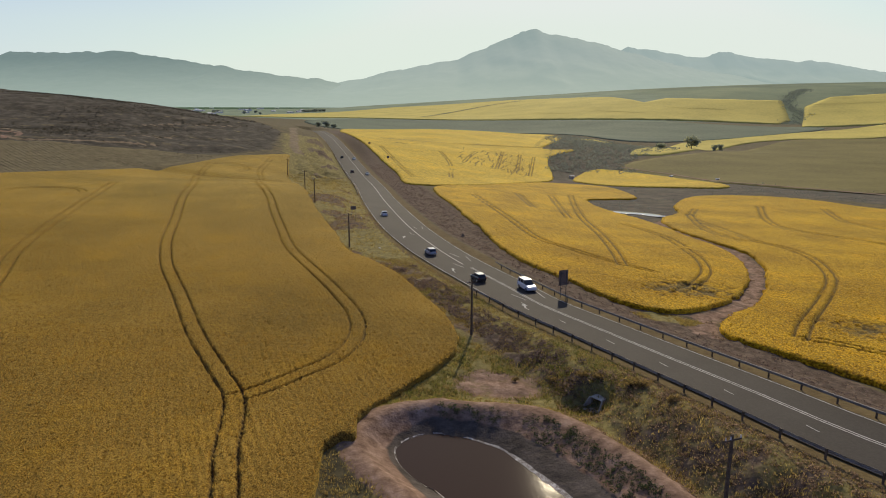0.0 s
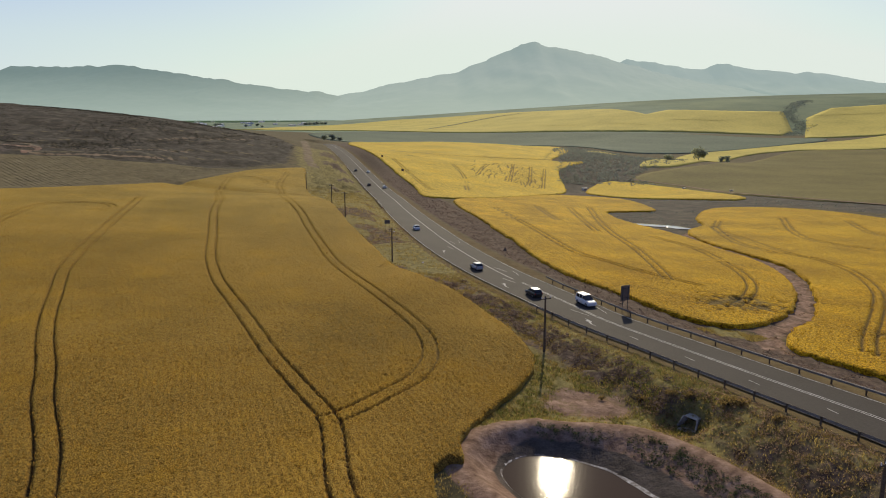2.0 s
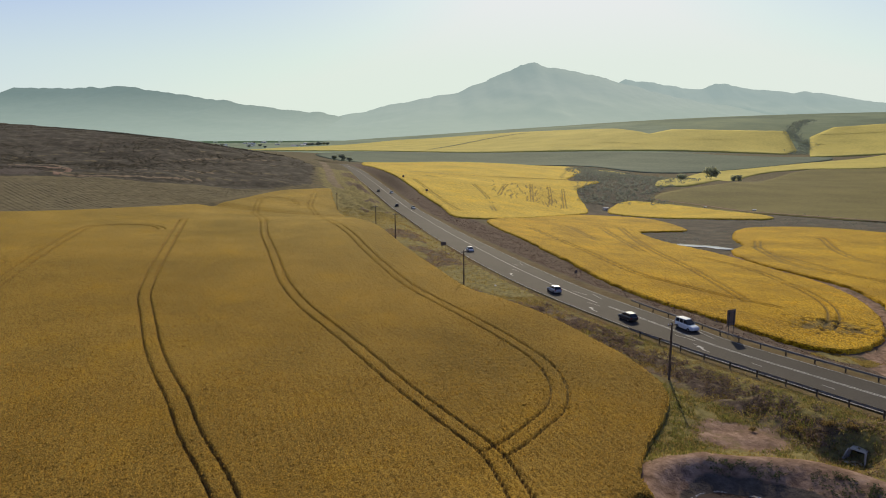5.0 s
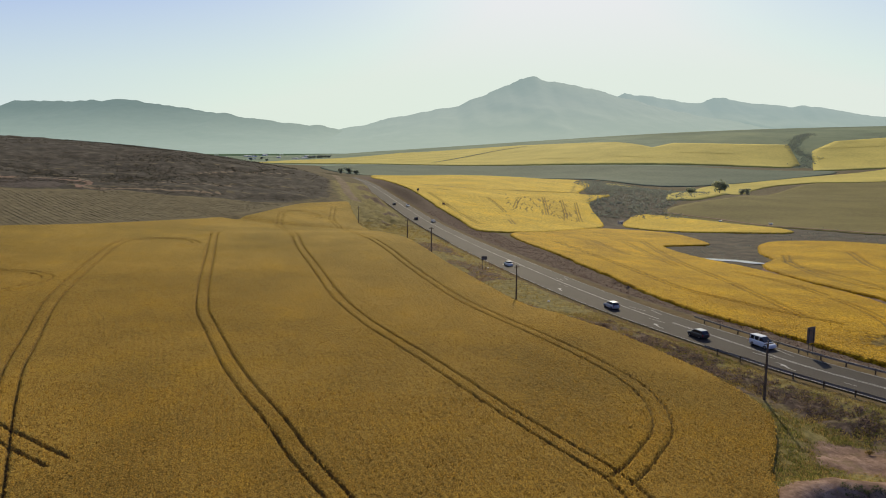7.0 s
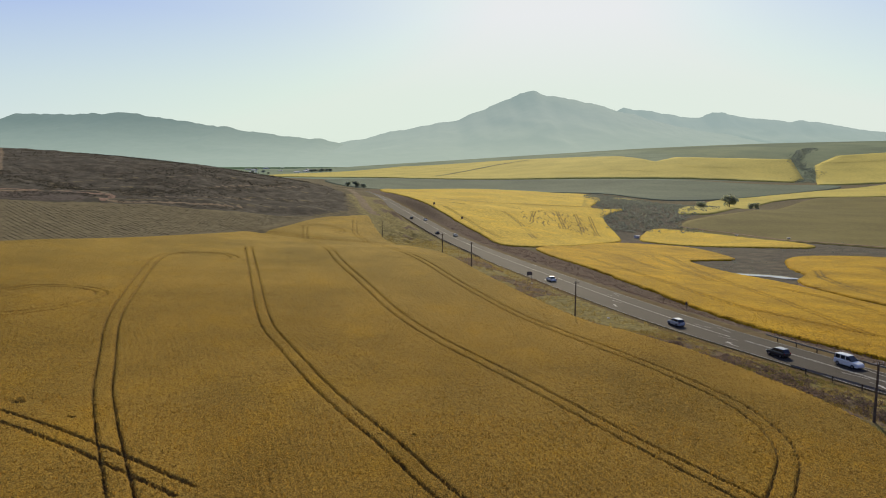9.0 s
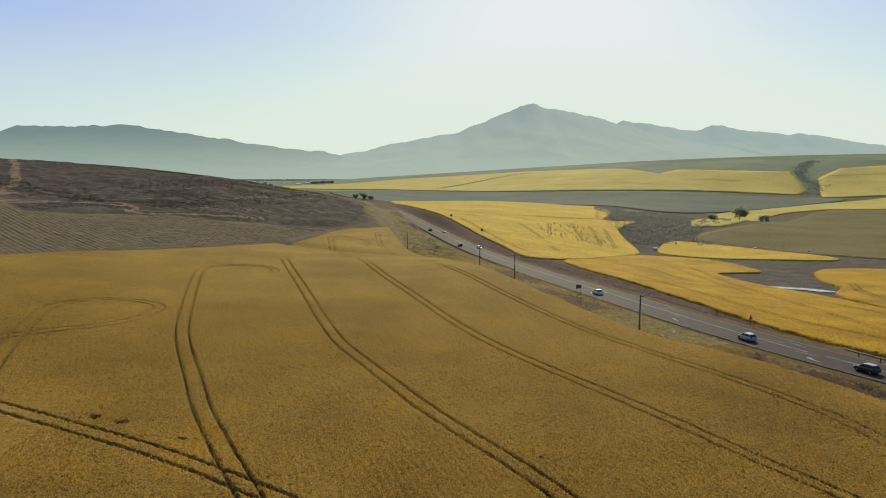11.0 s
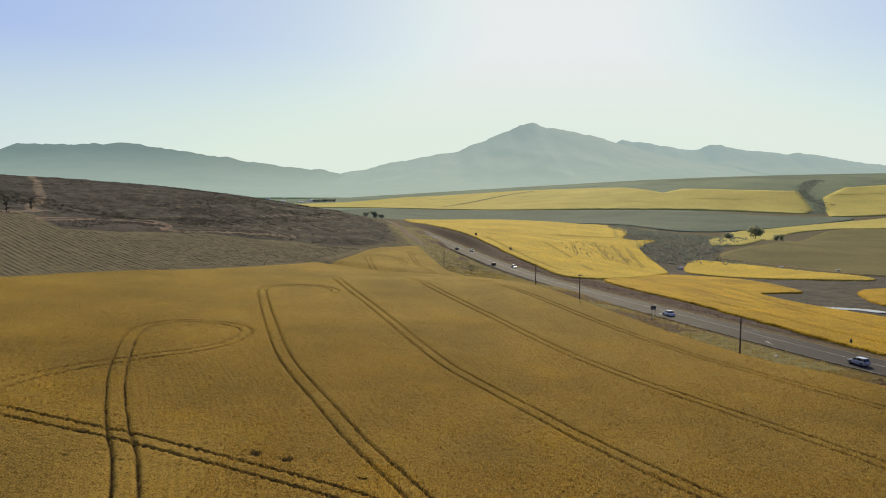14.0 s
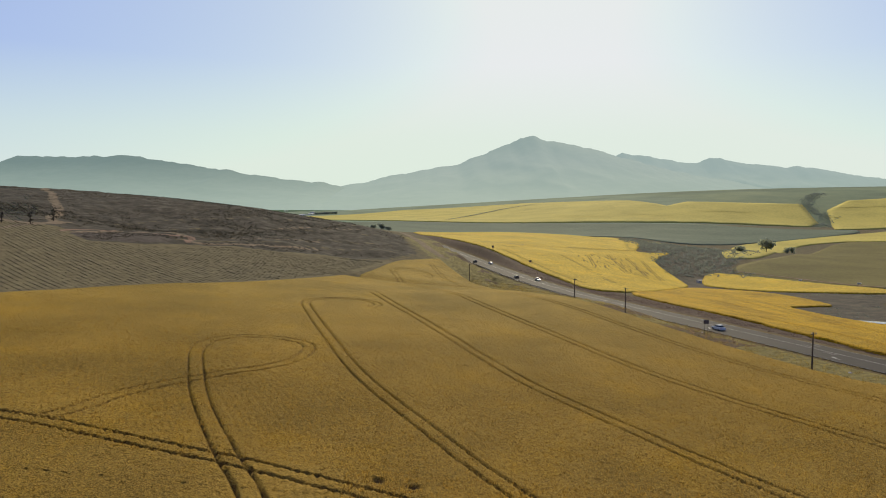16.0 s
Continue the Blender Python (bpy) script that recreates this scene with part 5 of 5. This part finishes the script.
def ears(seed, count, x0, y0, x1, y1, line, shape, lift, mat, label, thin=110):
    """Single ears and flower heads standing above the crop, none in the wheel tracks."""
    rng = np.random.default_rng(seed)
    x, y = rng.uniform(x0, x1, count), rng.uniform(y0, y1, count)
    k = inside(x, y, line)
    x, y = x[k], y[k]
    h = shape(x, y, np.full(len(x), lift))
    k = h > lift - 0.12
    k &= rng.random(len(x)) > ease((y - thin) / 110)
    x, y, h = x[k], y[k], h[k]
    p = np.c_[x, y, ground(x, y) + h - 0.03]
    stuff("crop_ears", blades(rng, p, 0.14 + 0.18 * rng.random(len(p)), 1, 0.05, 0.06), mat, label, "crop")


ears(61, 150000, -100, 40, 3, 82, NEAR_LINE, NEAR_SHAPE, 0.75, EARS, "ripe ears standing over the near crop")
ears(62, 380000, -180, 82, 3, 225, NEAR_LINE, NEAR_SHAPE, 0.75, EARS, "ripe ears standing over the crop")
ears(63, 110000, 10, 60, 110, 240, CREEK_LINE, CREEK_SHAPE, 0.8, GOLD_EARS, "golden flower heads over the crop beside the creek")
ears(64, 120000, 40, 60, 130, 240, EAST_LINE, EAST_SHAPE, 0.8, GOLD_EARS, "golden flower heads over the crop beyond the creek")
rng, p = sown(15, 48000, -60, 40, 60, 400, on_right_verge)
stuff("weeds", leaf_cloud(rng, p, 0.14 + 0.4 * rng.random(len(p)) ** 1.8, 14), DARK_WEED, "dark brown weeds between road and field", "scrub")
rng, p = sown(16, 5200, -1, 40, 24, 72, lambda x, y: on_bank(x, y) & (lumps(x, y, 0.3, 2) > 0.4))
stuff("scrub", leaf_cloud(rng, p, 0.13 + 0.3 * rng.random(len(p)) ** 2, 22), BANK_LEAVES, "dark green shrubs on the pond's inner bank", "scrub")
rng, p = sown(29, 9000, -12, 36, 24, 76, lambda x, y: on_bank(x, y) | ((depth_in(x, y, POND) < -2.2) & (depth_in(x, y, POND) > -3.4) & (x < 3) & (x > -3.5) & (y > 58)))
k = lumps(p[:, 0], p[:, 1], 0.35, 4) > 0.5
stuff("scrub", leaf_cloud(rng, p[k], 0.08 + 0.14 * rng.random(k.sum()), 10), BANK_LEAVES, "low dark weeds under the pond's rim", "scrub")
rng, p = sown(30, 2600, -232, 266, -190, 330, lambda x, y: depth_in(x, y, DAM) > 1.0)
stuff("reeds", leaf_cloud(rng, p, 0.25 + 0.3 * rng.random(len(p)), 14), DARK_SCRUB, "dark reeds in the hollow above the vines", "reeds")
rng, p = sown(26, 15000, -12, 56, 28, 112, lambda x, y: on_left_verge(x, y) & (lumps(x, y, 0.13, 12) > 0.5) & (y > 50 + 0.9 * x))
stuff("grass", blades(rng, p, 0.14 + 0.2 * rng.random(len(p)), 6, 0.3, 0.05), FRESH, "fresh green grass below the road bank", "grass")
rng, p = sown(27, 60000, -430, 285, -95, 640, lambda x, y: inside(x, y, HILLSIDE))
k = ((p[:, 2] + 3.5 * lumps(p[:, 0], p[:, 1], 0.012, 3)) / 2.4) % 1.0 < 0.2
stuff("scrub", leaf_cloud(rng, p[k], 0.3 + 0.5 * rng.random(k.sum()) ** 1.5, 9), HILL_LEAVES, "rows of low scrub along the hill's old terraces", "scrub")
rng, p = sown(28, 14000, -430, 330, -150, 560, lambda x, y: inside(x, y, HILLSIDE) & (lumps(x, y, 0.011, 8) > 0.5))
stuff("scrub", leaf_cloud(rng, p, 0.4 + 0.8 * rng.random(len(p)) ** 2, 10), DARK_SCRUB, "dark patches of scrub on the hill", "scrub")
rng, p = sown(17, 12000, -700, 280, -95, 700, lambda x, y: inside(x, y, HILLSIDE) & (lumps(x, y, 0.025, 6) > 0.42))
stuff("scrub", leaf_cloud(rng, p, 0.4 + 0.6 * rng.random(len(p)), 14), HILL_LEAVES, "dark scrub covering the hill", "scrub")
rng, p = sown(18, 17000, 20, 240, 270, 880, lambda x, y: inside(x, y, VALLEY) & ((y > 470) | (lumps(x, y, 0.05, 3) > 0.52)))
stuff("scrub", leaf_cloud(rng, p, np.where(p[:, 1] > 500, 1.7, 0.5) * (0.4 + rng.random(len(p)) ** 2 * 1.4), 16), VALLEY_LEAVES, "dark scrub in the valley bottom", "scrub")
rng, p = sown(23, 2600, 26, 97, 44, 107, lambda x, y: np.hypot((x - 35) / 2.2, y - 102) < 2.6)
k = ~inside(p[:, 0], p[:, 1], CREEK_LINE) & ~inside(p[:, 0], p[:, 1], EAST_LINE)
stuff("grass", blades(rng, p[k], np.full(k.sum(), 0.18), 6, 0.3, 0.05), GRASS, "olive grass at the mouth of the creek bed", "grass")
rng, p = sown(19, 700, 35, 92, 85, 250, lambda x, y: inside(x, y, CREEK))
stuff("scrub", leaf_cloud(rng, p, 0.25 + 0.35 * rng.random(len(p)), 24), WEED, "sparse weeds in the creek bed", "scrub")


def bush(x, y, r, label, mat=None, seed=1):
    rng = np.random.default_rng(seed)
    base = new("bush")
    z = level(x, y)
    base.matrix_basis = pose(x, y, z)
    bm = bmesh.new()
    for a in range(6):
        t = a * 1.05
        rod(bm, (0, 0, -0.1), (math.cos(t) * r * 0.6, math.sin(t) * r * 0.6, r * 0.8), 0.05, 0.015, 5)
    part("stems", bm, BARK, base)
    lobes = np.c_[rng.normal(0, r * 0.42, (9, 2)), rng.uniform(0.1, 0.45, 9) * r]
    V, F = leaf_cloud(rng, lobes, r * (0.4 + 0.35 * rng.random(9)), 40, 0.8, 0.2)
    leaves = mesh_object("foliage", V, F, mat or SHRUB, False)
    leaves.parent = base
    return tagged(base, label, "bush", "bushes on the road bank")


for k, (x, y, r) in enumerate([(15.6, 71.6, 0.8), (17.0, 70.6, 0.7), (19.8, 67.2, 0.9), (20.8, 66.4, 0.8), (22.4, 62.2, 0.7), (12.6, 72.6, 0.6), (8.4, 73.6, 0.5)]):
    bush(x, y, r, "dark dry bush on the road bank by the culvert", seed=30 + k)


def tree(x, y, height, spread, label, slim=False, seed=1, group="trees in the valley", leaf=None):
    """A tapered trunk, limbs, and a crown of many leaf clumps with gaps."""
    rng = np.random.default_rng(seed)
    base = new("tree")
    base.matrix_basis = pose(x, y, level(x, y) - 0.2)
    bm = bmesh.new()
    rod(bm, (0, 0, 0), (0.1, 0, height * 0.35), height * 0.035, height * 0.025, 8)
    rod(bm, (0.1, 0, height * 0.35), (0, 0.1, height * 0.8), height * 0.025, height * 0.006, 8)
    part("trunk", bm, BARK, base)
    tips = []
    for k in range(3 if slim else 8):
        t = k * 2.4 + rng.random()
        h0, h1 = height * rng.uniform(0.2, 0.5), height * rng.uniform(0.5, 0.88)
        o = spread * rng.uniform(0.35, 0.8)
        tip = (math.cos(t) * o, math.sin(t) * o, h1)
        part("limb", rod(bmesh.new(), (0, 0, h0), tip, height * 0.014, height * 0.004, 6), BARK, base)
        tips.append(tip)
    lobes = [tuple(np.array(t) + rng.normal(0, spread * 0.22, 3)) for t in tips for _ in range(3)]
    lobes += [(rng.normal(0, spread * 0.3), rng.normal(0, spread * 0.3), height * rng.uniform(0.08, 0.9)) for _ in range(16)]
    lobes = np.array(lobes)
    lobes[:, 2] = np.clip(lobes[:, 2], height * 0.06, height * 0.92)
    V, F = leaf_cloud(rng, lobes, spread * (0.3 + 0.2 * rng.random(len(lobes))), 30, 0.8, 0.3)
    crown = mesh_object("crown", V, F, leaf or LEAVES, False)
    crown.parent = base
    return tagged(base, label, "tree", group)


tree(270, 748, 13.5, 7.5, "large dark tree at the end of the yellow strip", seed=3)
for k, (x, y, h, s) in enumerate([(302, 765, 6, 3.5), (311, 772, 7, 3.5), (226, 715, 4.5, 5)]):
    tree(x, y, h, s, "dark tree in the valley scrub", seed=50 + k)
far_gully = spline(np.array([(668, 1340), (690, 1370), (718, 1403), (756, 1470), (759, 1522), (790, 1601), (855, 1708), (960, 1850)], float), 4.0)
rng = np.random.default_rng(123)
k = rng.integers(0, len(far_gully), 900)
gx, gy = far_gully[k, 0] + rng.normal(0, 9, 900), far_gully[k, 1] + rng.normal(0, 9, 900)
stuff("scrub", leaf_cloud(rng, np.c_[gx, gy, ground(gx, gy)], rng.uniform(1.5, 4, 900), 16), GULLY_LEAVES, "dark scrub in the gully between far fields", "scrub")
for k, (x, y, h, s) in enumerate([(-156, 925, 9, 5), (-168, 932, 7, 4), (-148, 938, 6, 4)]):
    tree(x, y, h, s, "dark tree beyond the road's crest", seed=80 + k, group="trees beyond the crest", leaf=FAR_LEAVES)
for k, (x, y, h) in enumerate([(-249, 308, 6.2), (-247, 288, 5.4), (-253, 280, 5.8)]):
    tree(x, y, h, 1.0, "slim dark tree on the vineyard terrace", True, seed=90 + k, group="trees on the terrace", leaf=DARK_SCRUB)


# ---- vineyard ----
def vineyard(heading, plot, mat, label, apart=2.0, low=0.05, tall=0.07):
    """Low vine rows, two metres apart, running that way."""
    way, across = np.array([math.sin(radians(heading)), math.cos(radians(heading))]), np.array([-math.cos(radians(heading)), math.sin(radians(heading))])
    rng = np.random.default_rng(7)
    o = plot.mean(0)
    V, F = [], []
    for k in range(-120, 120):
        run = np.arange(-190, 190, 1.5)
        p = o + across * (k * apart) + way * run[:, None]
        ok = depth_in(p[:, 0], p[:, 1], plot) > 2.5
        z = ground(p[:, 0], p[:, 1])
        h = low + tall * rng.random(len(run)) ** 2 * 2.2
        w = 0.22 + 0.12 * rng.random(len(run))
        for i in range(len(run) - 1):
            if ok[i] and ok[i + 1] and rng.random() > 0.22:
                b = len(V)
                for j in (i, i + 1):
                    V += [(p[j, 0] - across[0] * w[j], p[j, 1] - across[1] * w[j], z[j] - 0.1), (p[j, 0], p[j, 1], z[j] + h[j]), (p[j, 0] + across[0] * w[j], p[j, 1] + across[1] * w[j], z[j] - 0.1)]
                F += [(b, b + 1, b + 4, b + 3), (b + 1, b + 2, b + 5, b + 4)]
    stuff("vineyard", (V, F), mat, label, "vineyard")


vineyard(131, VINES, VINE, "rows of bare vines on the slope")
vineyard(139.7, TOP_VINES, VINE_GREEN, "rows of young green vines on the hilltop", 3.6, 0.12, 0.12)


# ---- small buildings ----
def house(x, y, long, wide, tall, turn, label, group="far town", cover=None):
    base = new("house")
    base.matrix_basis = pose(x, y, level(min(x, 2200), min(y, 3200)) - 0.3, 0, 0, turn)
    part("wall", box(bmesh.new(), (long, wide, tall), (0, 0, tall / 2)), WHITE, base)
    bm = bmesh.new()
    a = [bm.verts.new(v) for v in ((-long / 2 - 0.4, -wide / 2 - 0.4, tall), (-long / 2 - 0.4, wide / 2 + 0.4, tall), (-long / 2 - 0.4, 0, tall + wide * 0.1))]
    b = [bm.verts.new(v) for v in ((long / 2 + 0.4, -wide / 2 - 0.4, tall), (long / 2 + 0.4, wide / 2 + 0.4, tall), (long / 2 + 0.4, 0, tall + wide * 0.1))]
    bm.faces.new(a)
    bm.faces.new(b[::-1])
    for i in range(3):
        bm.faces.new([a[i], b[i], b[(i + 1) % 3], a[(i + 1) % 3]])
    part("roof", bm, cover or ROOF, base)
    for u in (-0.28, 0.28):
        part("window", box(bmesh.new(), (long * 0.14, 0.2, tall * 0.35), (long * u, -wide / 2, tall * 0.55)), GLASS, base)
    part("door", box(bmesh.new(), (long * 0.1, 0.2, tall * 0.7), (0, -wide / 2, tall * 0.35)), WOOD, base)
    return tagged(base, label, "house", group)


house(90.6, 479.5, 2.8, 2.4, 2.0, 20, "small white hut beside the valley track", "valley huts", WHITE)
house(161, 481, 1.8, 1.6, 1.3, 35, "tiny white hut beside the farm track", "valley huts", WHITE)
house(180, 447, 1.8, 1.6, 1.4, -10, "tiny white hut at the stubble field's edge", "valley huts", WHITE)


def stone(x, y, r, seed):
    rng = np.random.default_rng(seed)
    bm = bmesh.new()
    bmesh.ops.create_icosphere(bm, subdivisions=2, radius=r)
    for v in bm.verts:
        v.co *= 0.8 + 0.4 * rng.random()
        v.co.z *= 0.7
    ob = part("stone", bm, WHITE)
    ob.matrix_basis = pose(x, y, level(x, y) + r * 0.3)
    tagged(ob, "whitewashed marker stone in the verge grass", "stone", "marker stones")


for k, (x, y) in enumerate([(-13.8, 145.8), (-12.1, 126.9), (-23.2, 192)]):
    stone(x, y, 0.3, 70 + k)
rng = np.random.default_rng(21)
for k in range(34):
    far = rng.uniform(2350, 3050)
    side = rng.uniform(-0.44, -0.19)
    house(far * side, far, rng.uniform(12, 30), rng.uniform(12, 22), rng.uniform(2.5, 4), rng.uniform(-40, 40), "tiny white house of the far town", cover=WHITE)
for k in range(9):
    far = rng.uniform(2400, 3000)
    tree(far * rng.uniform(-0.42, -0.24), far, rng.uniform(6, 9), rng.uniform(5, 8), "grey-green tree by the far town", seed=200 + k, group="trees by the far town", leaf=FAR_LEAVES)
for k in range(6):
    tree(-525 + 14 * k + rng.uniform(-4, 4), 2640 + rng.uniform(-20, 20), rng.uniform(6, 9), rng.uniform(7, 11), "grey-green tree in a clump on the far plain", seed=240 + k, group="trees by the far town", leaf=FAR_LEAVES)
